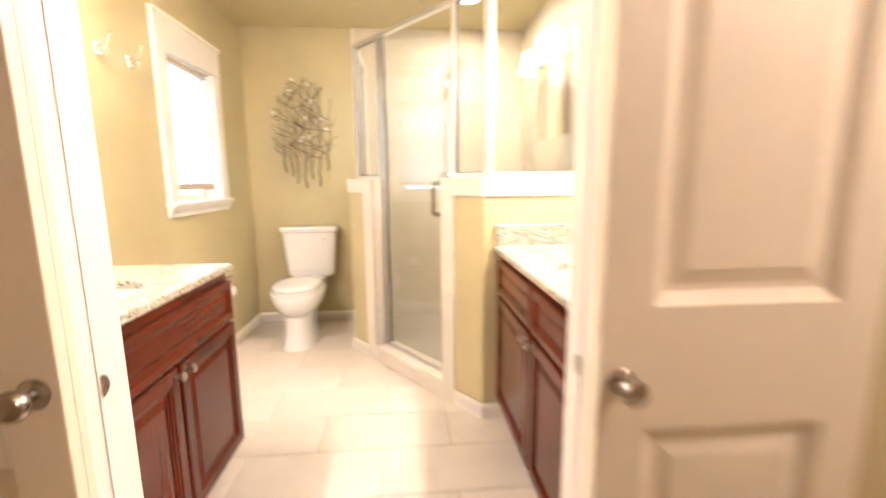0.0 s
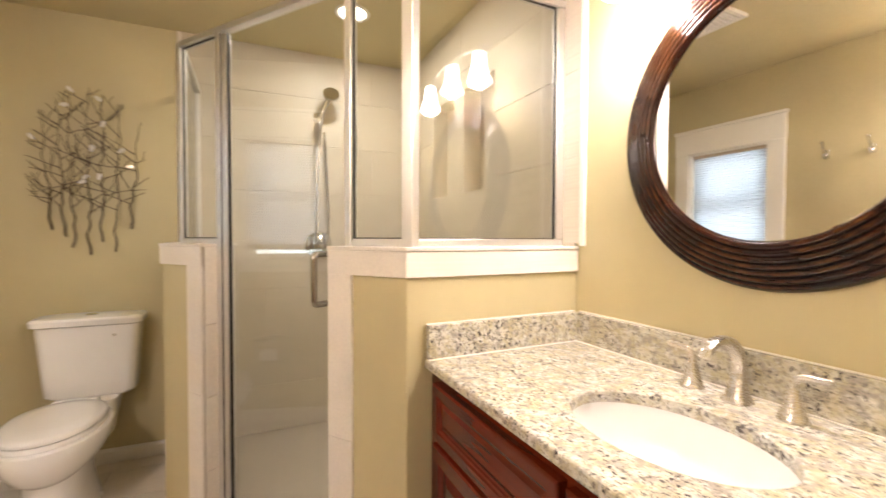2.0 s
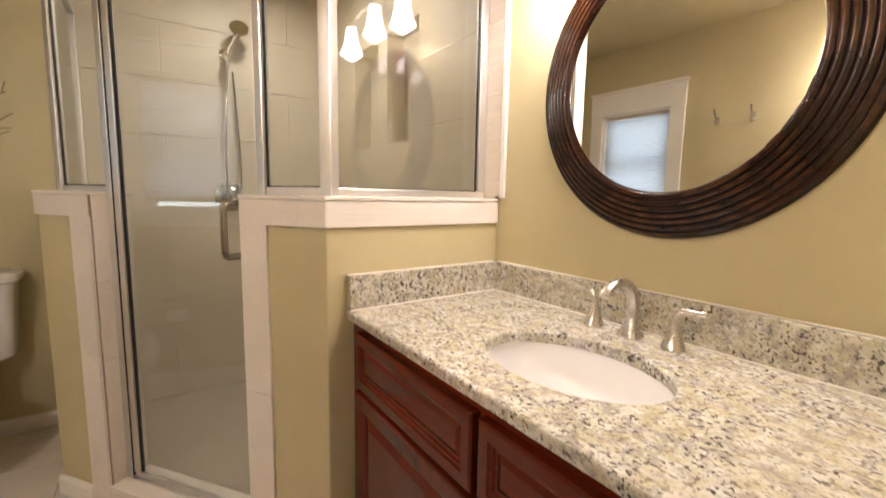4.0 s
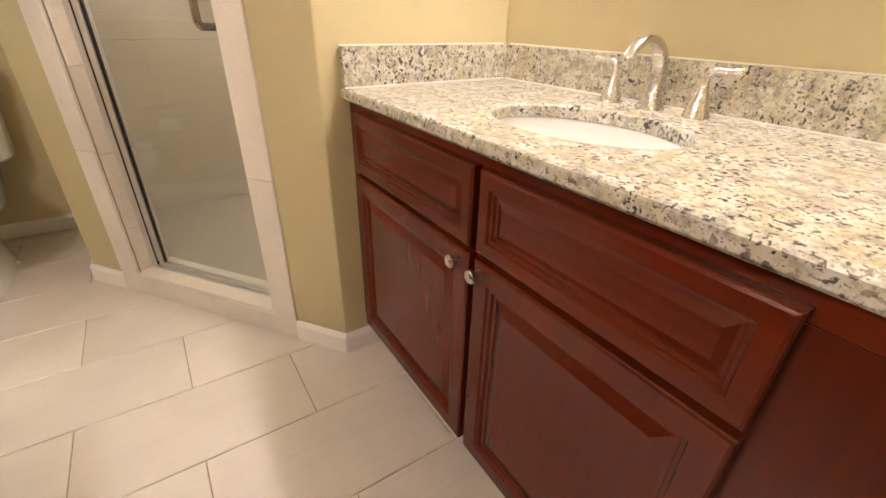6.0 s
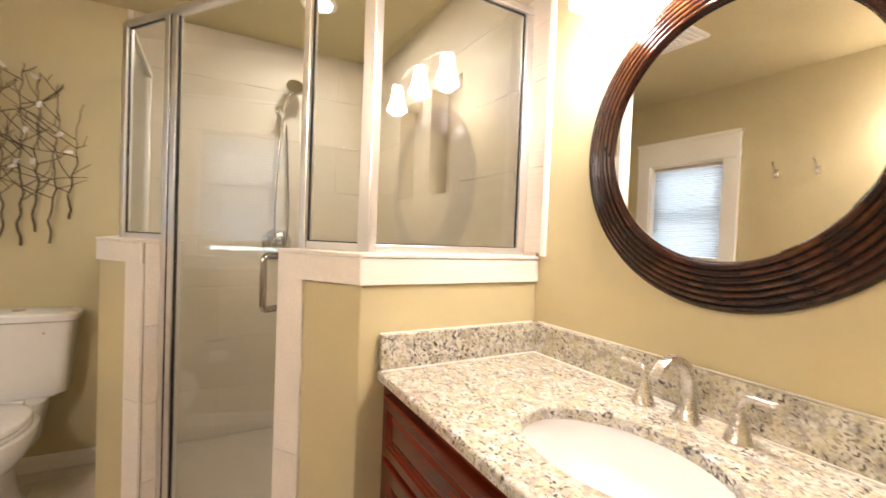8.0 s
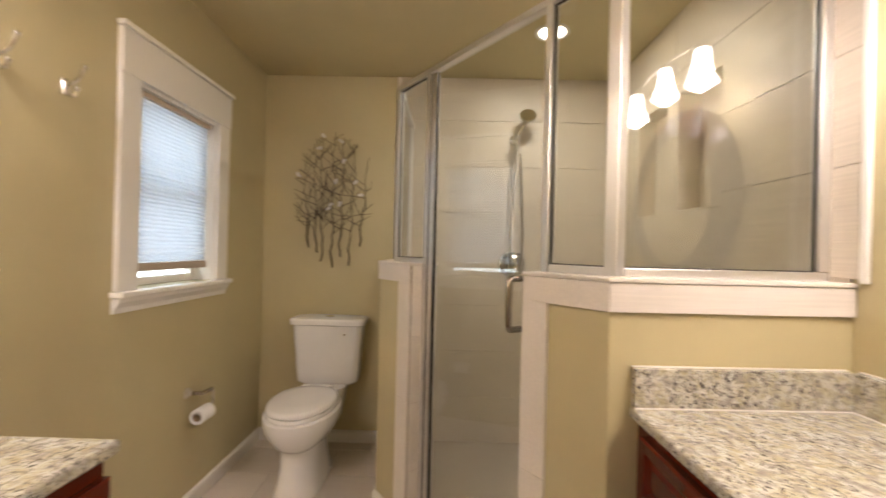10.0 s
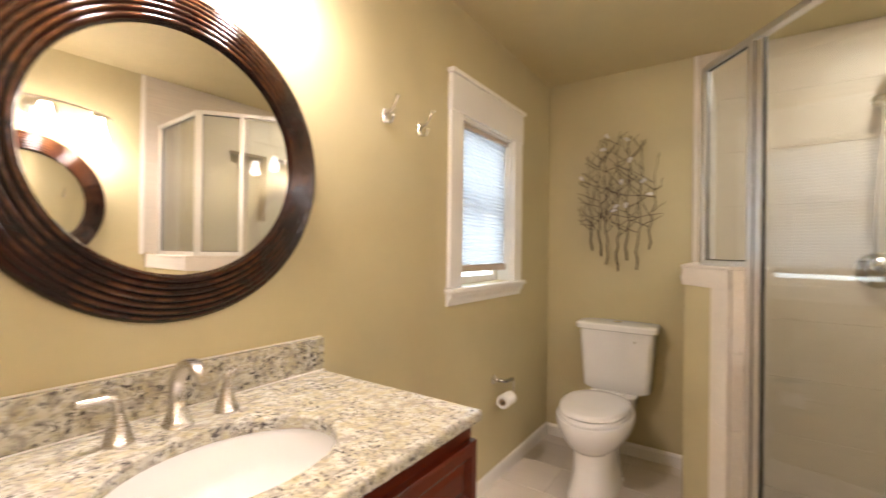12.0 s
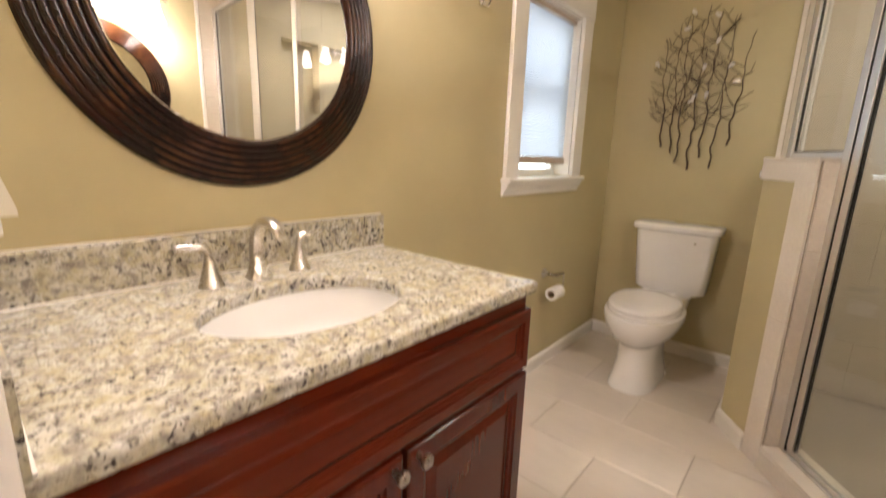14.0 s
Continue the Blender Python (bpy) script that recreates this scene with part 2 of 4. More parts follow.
def prism(points, z0, z1, bevel=0.0, bm=None):
    """A plan outline raised from z0 to z1."""
    bm = bm or bmesh.new()
    low, high = [bm.verts.new((x, y, z0)) for x, y in points], [bm.verts.new((x, y, z1)) for x, y in points]
    n = len(points)
    faces = [bm.faces.new(low[::-1]), bm.faces.new(high)]
    faces += [bm.faces.new((low[i], low[(i + 1) % n], high[(i + 1) % n], high[i])) for i in range(n)]
    if bevel:
        edges = {e for f in faces for e in f.edges}
        bmesh.ops.bevel(bm, geom=list(edges), offset=bevel, segments=2, affect="EDGES", profile=0.6)
    return bm


def loft(rings, closed=True, caps=True, bm=None):
    """Skin over rings of equally many points."""
    bm = bm or bmesh.new()
    rows = [[bm.verts.new(p) for p in ring] for ring in rings]
    n = len(rows[0])
    for a, b in zip(rows, rows[1:]):
        for i in range(n if closed else n - 1):
            bm.faces.new((a[i], a[(i + 1) % n], b[(i + 1) % n], b[i]))
    if caps:
        bm.faces.new(rows[0][::-1])
        bm.faces.new(rows[-1])
    return bm


def lathe(profile, segs=24, caps=True, bm=None):
    """Turn (radius, height) pairs about z."""
    return loft([[(r * math.cos(a), r * math.sin(a), h) for a in (2 * math.pi * i / segs for i in range(segs))] for r, h in profile], True, caps, bm)


def sweep(points, radii, segs=10, bm=None, flat=1.0):
    """A tube along points; radii one number or one for each point."""
    pts = [Vector(p) for p in points]
    radii = [radii] * len(pts) if isinstance(radii, (int, float)) else radii
    rings, side = [], None
    for i, (p, r) in enumerate(zip(pts, radii)):
        way = (pts[min(i + 1, len(pts) - 1)] - pts[max(i - 1, 0)]).normalized()
        if side is None:
            side = way.orthogonal().normalized()
        side = (side - way * side.dot(way)).normalized()
        up = way.cross(side)
        rings.append([p + side * (r * math.cos(a)) + up * (r * flat * math.sin(a)) for a in (2 * math.pi * k / segs for k in range(segs))])
    return loft(rings, True, True, bm)


def moved(bm, m):
    bmesh.ops.transform(bm, matrix=m, verts=bm.verts)
    return bm


def bezier(a, b, c, d, n=12):
    a, b, c, d = (Vector(v) for v in (a, b, c, d))
    return [a * (1 - t) ** 3 + b * 3 * t * (1 - t) ** 2 + c * 3 * t * t * (1 - t) + d * t ** 3 for t in (i / n for i in range(n + 1))]


def panelled(w, h, steps, back=0.018, x=0.0, z=0.0):
    """A front of w x h whose face, towards -y, steps inwards: (inset, depth) pairs, depth 0 at the face."""
    bm = bmesh.new()
    loops = [(0.0, back)] + steps
    rows = []
    for inset, y in loops:
        rows.append([bm.verts.new((x + sx * (w / 2 - inset), y, z + sz * (h / 2 - inset))) for sx, sz in ((-1, -1), (1, -1), (1, 1), (-1, 1))])
    for a, b in zip(rows, rows[1:]):
        for i in range(4):
            bm.faces.new((a[i], a[(i + 1) % 4], b[(i + 1) % 4], b[i]))
    bm.faces.new(rows[0][::-1])
    bm.faces.new(rows[-1])
    return bm


def meet(p, d, q, e):
    """Where the plan lines p + k d and q + l e meet."""
    k = ((q[0] - p[0]) * e[1] - (q[1] - p[1]) * e[0]) / (d[0] * e[1] - d[1] * e[0])
    return (p[0] + k * d[0], p[1] + k * d[1])


# ---- plan ----
XL, XR, YB, YD, YH, ZC = -1.19, 1.08, 3.81, 0.925, 0.80, 2.39
CR, CL = (0.445, 2.115), (-0.303, 3.127)            # outer corners of the shower's half walls
SPAN = math.dist(CR, CL)
ALONG = ((CR[0] - CL[0]) / SPAN, (CR[1] - CL[1]) / SPAN)   # from CL to CR
INWARD = (-ALONG[1], ALONG[0])
TURN_D = math.degrees(math.atan2(ALONG[1], ALONG[0]))
OPEN_A, OPEN_B = 0.275, 0.975                        # the shower door's opening along the slanted face
THICK, MID, CAP = 0.14, 0.075, 1.205
SKEW = 1.8                                           # degrees by which the half wall behind the vanity is out of square
BACK = (XR - CR[0]) * math.tan(radians(SKEW))


def slant(u, n=0.0):
    """The plan point u along the slanted face and n inside it."""
    return (CL[0] + ALONG[0] * u + INWARD[0] * n, CL[1] + ALONG[1] * u + INWARD[1] * n)


def structure(name, bm, material, label, category="", smooth=False):
    ob = part(name, bm, material, None, label, smooth)
    return tagged(ob, "", category or name.split("_")[0], "", "structure")


WINDOW = (2.655, 3.215, 1.085, 1.89)     # y0, y1, z0, z1 of the opening
NICHES, NICHE_Z = ((2.672, 2.996), (3.088, 3.412)), (1.465, 2.012)     # y0, y1 of each; z0, z1 of both
DOOR = (-0.445, 0.405, 2.04)              # x0, x1, height

floor = structure("floor", solid(XL - 0.12, XR + 0.12, YH, YB + 0.12, -0.10, -0.003), M_GROUT, "pale porcelain tile floor with thin grey grout lines", "floor")
structure("ceiling", solid(XL - 0.12, XR + 0.12, YD - 0.12, YB + 0.12, ZC, ZC + 0.1), M_CEIL, "khaki painted flat bathroom ceiling", "ceiling")
bm = solid(XL - 0.12, XL, YD, WINDOW[0], 0, ZC)
solid(XL - 0.12, XL, WINDOW[1], YB + 0.12, 0, ZC, bm=bm)
solid(XL - 0.12, XL, WINDOW[0], WINDOW[1], 0, WINDOW[2], bm=bm)
solid(XL - 0.12, XL, WINDOW[0], WINDOW[1], WINDOW[3], ZC, bm=bm)
structure("wall_west", bm, M_WALL, "khaki yellow painted wall with a small window", "wall")
structure("wall_north", solid(XL, XR + 0.12, YB, YB + 0.12, 0, ZC), M_WALL, "khaki yellow painted wall behind the toilet", "wall")


def niched(x0, x1, y0, y1, z0, z1):
    """An upright slab along y with the shower's niches cut through it."""
    marks, bm = [y0] + [v for n in NICHES for v in n] + [y1], bmesh.new()
    for i, (a, b) in enumerate(zip(marks, marks[1:])):
        for c, d in ([(z0, z1)] if i % 2 == 0 else [(z0, NICHE_Z[0]), (NICHE_Z[1], z1)]):
            if b > a and d > c:
                solid(x0, x1, a, b, c, d, bm=bm)
    return bm


structure("wall_east", niched(XR, XR + 0.14, YD, YB, 0, ZC), M_WALL, "khaki yellow painted wall over the vanity", "wall")
bm = solid(XL - 0.12, DOOR[0] - 0.02, YH, YD, 0, ZC)
solid(DOOR[1] + 0.02, XR + 0.12, YH, YD, 0, ZC, bm=bm)
solid(DOOR[0] - 0.02, DOOR[1] + 0.02, YH, YD, DOOR[2] + 0.02, ZC, bm=bm)
structure("wall_south", bm, M_WALL, "khaki yellow painted wall around the doorway", "wall")

# the hall in front of the door
structure("floor_hall", solid(-1.6, 1.6, -1.6, YH, -0.10, -0.004), M_CARPET, "beige carpeted hall floor", "floor")
structure("ceiling_hall", solid(-1.6, 1.6, -1.6, YH, ZC, ZC + 0.1), M_HALL, "beige painted hall ceiling", "ceiling")
structure("wall_hall_west", solid(-1.72, -1.6, -1.6, YH, 0, ZC), M_HALL, "beige painted hall wall", "wall")
structure("wall_hall_east", solid(1.6, 1.72, -1.6, YH, 0, ZC), M_HALL, "beige painted hall wall", "wall")
structure("wall_hall_south", solid(-1.72, 1.72, -1.72, -1.6, 0, ZC), M_HALL, "beige painted hall wall", "wall")
bm = solid(-1.72, XL - 0.12, YH, YD, 0, ZC)
solid(XR + 0.12, 1.72, YH, YD, 0, ZC, bm=bm)
structure("wall_hall_north", bm, M_HALL, "beige painted hall wall beside the bathroom", "wall")

# ---- half walls of the shower ----
ey, ex = (0.0, 1.0), (1.0, 0.0)
in_l = meet((CL[0] + THICK, 0), ey, slant(0, THICK), ALONG)
in_r = meet((0, CR[1] + THICK), ex, slant(0, THICK), ALONG)
low = CAP - 0.085
half_l = [(CL[0], YB), CL, slant(OPEN_A), slant(OPEN_A, THICK), in_l, (CL[0] + THICK, YB)]
half_r = [(XR, CR[1] + BACK), (XR, CR[1] + BACK + THICK), in_r, slant(OPEN_B, THICK), slant(OPEN_B), CR]
wall_a = structure("wall_shower_west", prism(half_l, 0, low, 0.004), M_WALL, "khaki half wall beside the toilet, edged with pale tile", "half wall")
wall_b = structure("wall_shower_east", prism(half_r, 0, low, 0.004), M_WALL, "khaki half wall behind the vanity, edged with pale tile", "half wall")


def grown(points, n):
    """The outline moved outwards by n."""
    k, out = len(points), []
    area = sum(points[i][0] * points[(i + 1) % k][1] - points[(i + 1) % k][0] * points[i][1] for i in range(k))
    s = 1 if area > 0 else -1
    for i in range(k):
        (x0, y0), (x1, y1), (x2, y2) = points[i - 1], points[i], points[(i + 1) % k]
        a, b = Vector((x1 - x0, y1 - y0)).normalized(), Vector((x2 - x1, y2 - y1)).normalized()
        na, nb = Vector((a.y, -a.x)) * s, Vector((b.y, -b.x)) * s
        out.append(meet((x1 + na.x * n, y1 + na.y * n), a, (x1 + nb.x * n, y1 + nb.y * n), b))
    return out


for wall, outline in ((wall_a, half_l), (wall_b, half_r)):
    big = grown(outline, 0.003)
    big = [(x, min(y, YB)) if wall is wall_a else (min(x, XR), y) for x, y in big]
    part("cap_band", prism(big, low, CAP - 0.012, 0.001), M_GROUT, wall, "grout bed of the tile band")
    wide = [(x, min(y, YB)) if wall is wall_a else (min(x, XR), y) for x, y in grown(outline, 0.013)]
    part("cap_top", prism(wide, CAP - 0.0115, CAP, 0.003), M_TRIMTILE, wall, "pale tile cap")


def along_slant(bm):
    """Turn a mesh made with x along the slanted face and y inside it to its place."""
    return moved(bm, pose(CL[0], CL[1], 0, 0, 0, TURN_D))


for wall, a, b, inner in ((wall_a, OPEN_A - 0.085, OPEN_A, OPEN_A), (wall_b, OPEN_B, OPEN_B + 0.085, OPEN_B)):
    side = (inner, inner + 0.012) if inner == OPEN_A else (inner - 0.012, inner)
    lo, hi = min(a, side[0]), max(b, side[1])
    for z0, z1 in ((0.0, 0.60), (0.602, low - 0.002)):
        part("edge_tile", along_slant(solid(lo, hi, -0.009, 0.002, z0, z1, 0.002)), M_TRIMTILE, wall)
    part("edge_grout", along_slant(solid(min(inner, (side[0] + side[1]) / 2), max(inner, (side[0] + side[1]) / 2), 0.0022, 0.0088, 0.0, CAP - 0.0125)), M_GROUT, wall, "grout line at the edge of the tile")
    for z0, z1 in ((0.0, 0.285), (0.287, 0.585), (0.587, 0.88), (0.882, CAP - 0.0125)):
        part("jamb_tile", along_slant(solid(side[0], side[1], 0.009, THICK, z0, z1, 0.002)), M_TRIMTILE, wall)

def band_tiles(wall, p, q, cuts, mitre=(0.0, 0.0)):
    """Tiles of the band along an outer face from p to q, cut at fractions of its length."""
    n = math.dist(p, q)
    turn = math.degrees(math.atan2(q[1] - p[1], q[0] - p[0]))
    marks = [-mitre[0]] + [n * c for c in cuts] + [n + mitre[1]]
    for a, b in zip(marks, marks[1:]):
        part("band_tile", moved(solid(a + 0.001, b - 0.001, -0.0095, -0.002, low - 0.002, CAP - 0.0125, 0.0015), pose(p[0], p[1], 0, 0, 0, turn)), M_TRIMTILE, wall)


band_tiles(wall_a, (CL[0], YB - 0.001), CL, (0.3, 0.75), (0.0, 0.006))
band_tiles(wall_a, CL, slant(OPEN_A), (), (0.006, 0.013))
band_tiles(wall_b, slant(OPEN_B), CR, (), (0.013, 0.005))
band_tiles(wall_b, CR, (XR - 0.001, CR[1] + BACK), (), (0.005, 0.0))

curb = tagged(part("shower_curb", along_slant(solid(OPEN_A + 0.013, OPEN_B - 0.013, 0.0, THICK, 0, 0.085, 0.003)), M_TRIMTILE, None), "low pale tiled curb under the glass shower door", "curb", "", "structure")
part("curb_top", along_slant(solid(OPEN_A + 0.013, OPEN_B - 0.013, -0.008, THICK + 0.004, 0.087, 0.10, 0.003)), M_TRIMTILE, curb)
for a, b in ((OPEN_A + 0.013, 0.665), (0.667, OPEN_B - 0.013)):
    part("curb_tile", along_slant(solid(a, b, -0.008, -0.001, 0.0, 0.085, 0.002)), M_TRIMTILE, curb)

# ---- trim ----
def skirting(name, outline_points, parent_label):
    """White baseboard along a run of plan points, thickness to the right of the way."""
    for (x0, y0), (x1, y1) in zip(outline_points, outline_points[1:]):
        n = math.dist((x0, y0), (x1, y1))
        bm = bmesh.new()
        prof = [(0, 0), (0.014, 0), (0.014, 0.062), (0.010, 0.071), (0.006, 0.078), (0, 0.078)]
        loft([[(k, -y, z) for y, z in prof] for k in (0.0, n)], True, True, bm)
        moved(bm, pose(x0, y0, 0, 0, 0, math.degrees(math.atan2(y1 - y0, x1 - x0))))
        structure(name, bm, M_WHITE, parent_label, "baseboard")


skirting("baseboard", [(XL, 1.84), (XL, YB - 0.014)], "white painted baseboard along the khaki wall")
skirting("baseboard", [(XL, YB), (CL[0] - 0.001, YB)], "white painted baseboard behind the toilet")
end = slant(OPEN_A - 0.086)
skirting("baseboard", [(CL[0], YB - 0.015), CL], "white painted baseboard on the half wall")
skirting("baseboard", [slant(-0.008), end], "white painted baseboard on the half wall")
skirting("baseboard", [slant(OPEN_B + 0.086), slant(SPAN + 0.006)], "white painted baseboard on the half wall")
skirting("baseboard", [(CR[0] - 0.002, CR[1]), (0.56, CR[1])], "white painted baseboard on the half wall")


def door_lining():
    """Jambs, stops and casings of the doorway."""
    ob = thing("door_frame", "white painted door casing and jambs of the open doorway", "door frame", pose(0, 0, 0), kind="structure")
    x0, x1, h = DOOR
    for x, s in ((x0, -1), (x1, 1)):
        lo, hi = sorted((x, x + s * 0.02))
        part("jamb", solid(lo, hi, YH - 0.002, YD + 0.002, 0, h, 0.002), M_WHITE, ob)
        lo, hi = sorted((x, x - s * 0.003))
        part("stop", solid(lo, hi, YH + 0.058, YD + 0.0015, 0, h, 0.001), M_WHITE, ob)
        lo, hi = sorted((x + s * 0.001, x + s * 0.066))
        part("casing", solid(lo, hi, YD + 0.003, YD + 0.014, 0, h + 0.07, 0.004), M_WHITE, ob)
        lip = prism([(0.020 * math.cos(radians(k)), 0.020 * math.sin(radians(k))) for k in range(-90, 91, 15)], 0.0, 0.003, 0.0006)
        part("strike_plate", moved(lip, pose(x - s * 0.0035, YH + 0.06, 0.85, 0, -s * 90, 0) @ pose(0, 0, 0, 0, 0, 90)), M_NICKEL, ob, "small half-round nickel strike plate")
    part("jamb", solid(x0, x1, YH - 0.002, YD + 0.002, h, h + 0.02, 0.002), M_WHITE, ob)
    for y0, y1 in ((YH - 0.018, YH - 0.003), (YD + 0.003, YD + 0.016)):
        part("casing", solid(x0 - 0.006, x1 + 0.006, y0, y1, h + 0.006, h + 0.07, 0.004), M_WHITE, ob)


door_lining()


def closet_door(name, x0, x1, knob_x, knob_z, label):
    """A moulded panel door hung in the hall wall, with a round knob."""
    w, h = x1 - x0, 2.02
    ob = thing(name, label, "door", pose((x0 + x1) / 2, YH - 0.006, 0.008), kind="structure")
    rail = 0.088
    bm = solid(-w / 2, w / 2, 0.014, 0.03, 0, h)
    part("core", bm, M_DOOR, ob)
    rows = [(0.16, 0.75), (0.975, 1.90)]
    cols = [(-w / 2 + rail, w / 2 - rail)]
    for a, b in ((-w / 2, -w / 2 + rail), (w / 2 - rail, w / 2)):
        part("stile", solid(a, b, -0.01, 0.013, 0, h, 0.003), M_DOOR, ob)
    for a, b in ((0, 0.16), (0.75, 0.975), (1.90, h)):
        part("rail", solid(-w / 2 + rail, w / 2 - rail, -0.01, 0.013, a, b, 0.001), M_DOOR, ob)
    for a, b in rows:
        for c, d in cols:
            bm = panelled(d - c, b - a, [(0, -0.008), (0.008, -0.003), (0.022, 0.005), (0.034, 0.005), (0.060, -0.003)], 0.0135, (c + d) / 2, (a + b) / 2)
            part("panel", bm, M_DOOR, ob)
    knob = part("knob", moved(lathe([(0.023, 0), (0.025, 0.004), (0.019, 0.009), (0.009, 0.013), (0.009, 0.022), (0.016, 0.027), (0.023, 0.035), (0.024, 0.043), (0.020, 0.050), (0.008, 0.053)], 20), pose(knob_x - (x0 + x1) / 2, -0.01, knob_z, 90)), M_STEEL, ob, "round dark nickel door knob", True)
    return ob


closet_door("door_1", 0.404, 0.915, 0.444, 0.845, "cream moulded panel closet door with a nickel knob, closed")
closet_door("door_2", -0.955, -0.444, -0.48, 0.872, "cream moulded panel closet door in shade, closed")

# ---- window ----
def window():
    y0, y1, z0, z1 = WINDOW
    ob = thing("window_1", "white framed sash window with a pleated white blind half drawn", "window", pose(0, 0, 0), kind="structure")
    f = XL + 0.002
    part("casing", solid(f, f + 0.02, y0 - 0.104, y0, z0, z1, 0.003), M_WHITE, ob)
    part("casing", solid(f, f + 0.02, y1, y1 + 0.104, z0, z1, 0.003), M_WHITE, ob)
    part("head_casing", solid(f, f + 0.024, y0 - 0.107, y1 + 0.107, z1, z1 + 0.165, 0.003), M_WHITE, ob)
    part("head_cap", solid(f, f + 0.036, y0 - 0.115, y1 + 0.115, z1 + 0.166, z1 + 0.186, 0.004), M_WHITE, ob)
    part("window_sill", solid(XL - 0.118, f + 0.048, y0 - 0.113, y1 + 0.113, z0 - 0.024, z0 - 0.001, 0.006), M_WHITE, ob)
    part("apron", loft([[(f, y, z0 - 0.025), (f + 0.034, y, z0 - 0.025), (f + 0.030, y, z0 - 0.04), (f + 0.014, y, z0 - 0.062), (f + 0.010, y, z0 - 0.082), (f, y, z0 - 0.082)] for y in (y0 - 0.107, y1 + 0.107)]), M_WHITE, ob)
    for a, b in ((y0, y0 + 0.012), (y1 - 0.012, y1)):
        part("reveal", solid(XL - 0.119, f + 0.001, a, b, z0, z1), M_WHITE, ob)
    part("reveal", solid(XL - 0.119, f + 0.001, y0 + 0.012, y1 - 0.012, z1 - 0.012, z1), M_WHITE, ob)
    x = XL - 0.117
    for a, b, c, d in ((y0 + 0.013, y0 + 0.055, z0, z1 - 0.013), (y1 - 0.055, y1 - 0.013, z0, z1 - 0.013), (y0 + 0.056, y1 - 0.056, z0, z0 + 0.035), (y0 + 0.056, y1 - 0.056, 1.47, 1.51), (y0 + 0.056, y1 - 0.056, z1 - 0.05, z1 - 0.013)):
        part("sash", solid(x, x + 0.035, a, b, c, d, 0.003), M_WHITE, ob)
    for c, d in ((z0 + 0.036, 1.469), (1.511, z1 - 0.051)):
        pane = part("pane", solid(x + 0.014, x + 0.019, y0 + 0.056, y1 - 0.056, c, d), M_GLASS, ob, "clear window pane")
        pane.visible_shadow = False
    blind = thing("window_blind", "white cellular pleated window blind, drawn most of the way down", "blind", pose(0, 0, 0))
    xb, n = XL - 0.035, 38
    top, bottom = z1 - 0.035, 1.1845
    rings = []
    for i in range(n * 2 + 1):
        z = top + (bottom - top) * i / (n * 2)
        rings.append([(xb + (0.003 if i % 2 else -0.003), y0 + 0.016, z), (xb + (0.003 if i % 2 else -0.003), y1 - 0.016, z)])
    part("pleats", loft(rings, False, False), M_BLIND, blind)
    part("head_rail", solid(xb - 0.018, xb + 0.018, y0 + 0.014, y1 - 0.014, z1 - 0.035, z1 - 0.013, 0.003), M_RAIL, blind, "tan blind head rail")
    part("bottom_rail", solid(xb - 0.012, xb + 0.012, y0 + 0.016, y1 - 0.016, 1.148, 1.184, 0.004), M_RAIL, blind, "tan blind bottom rail")


window()
glow, tree, bsdf = shader("overcast_daylight", 0.9)
tree.links.new(ramp(tree, noisy(tree, coords(tree, (1, 1, 2)), 0.9, 3), [(0.3, (0.70, 0.82, 1.0)), (0.7, (0.84, 0.92, 1.0))]), bsdf.inputs["Emission Color"])
bsdf.inputs["Emission Strength"].default_value = 5.0
tagged(part("backdrop", solid(XL - 1.3, XL - 1.25, 0.4, 5.6, -1.2, 3.6), glow, None), "pale hazy daylight outside the window", "backdrop", "", "structure")

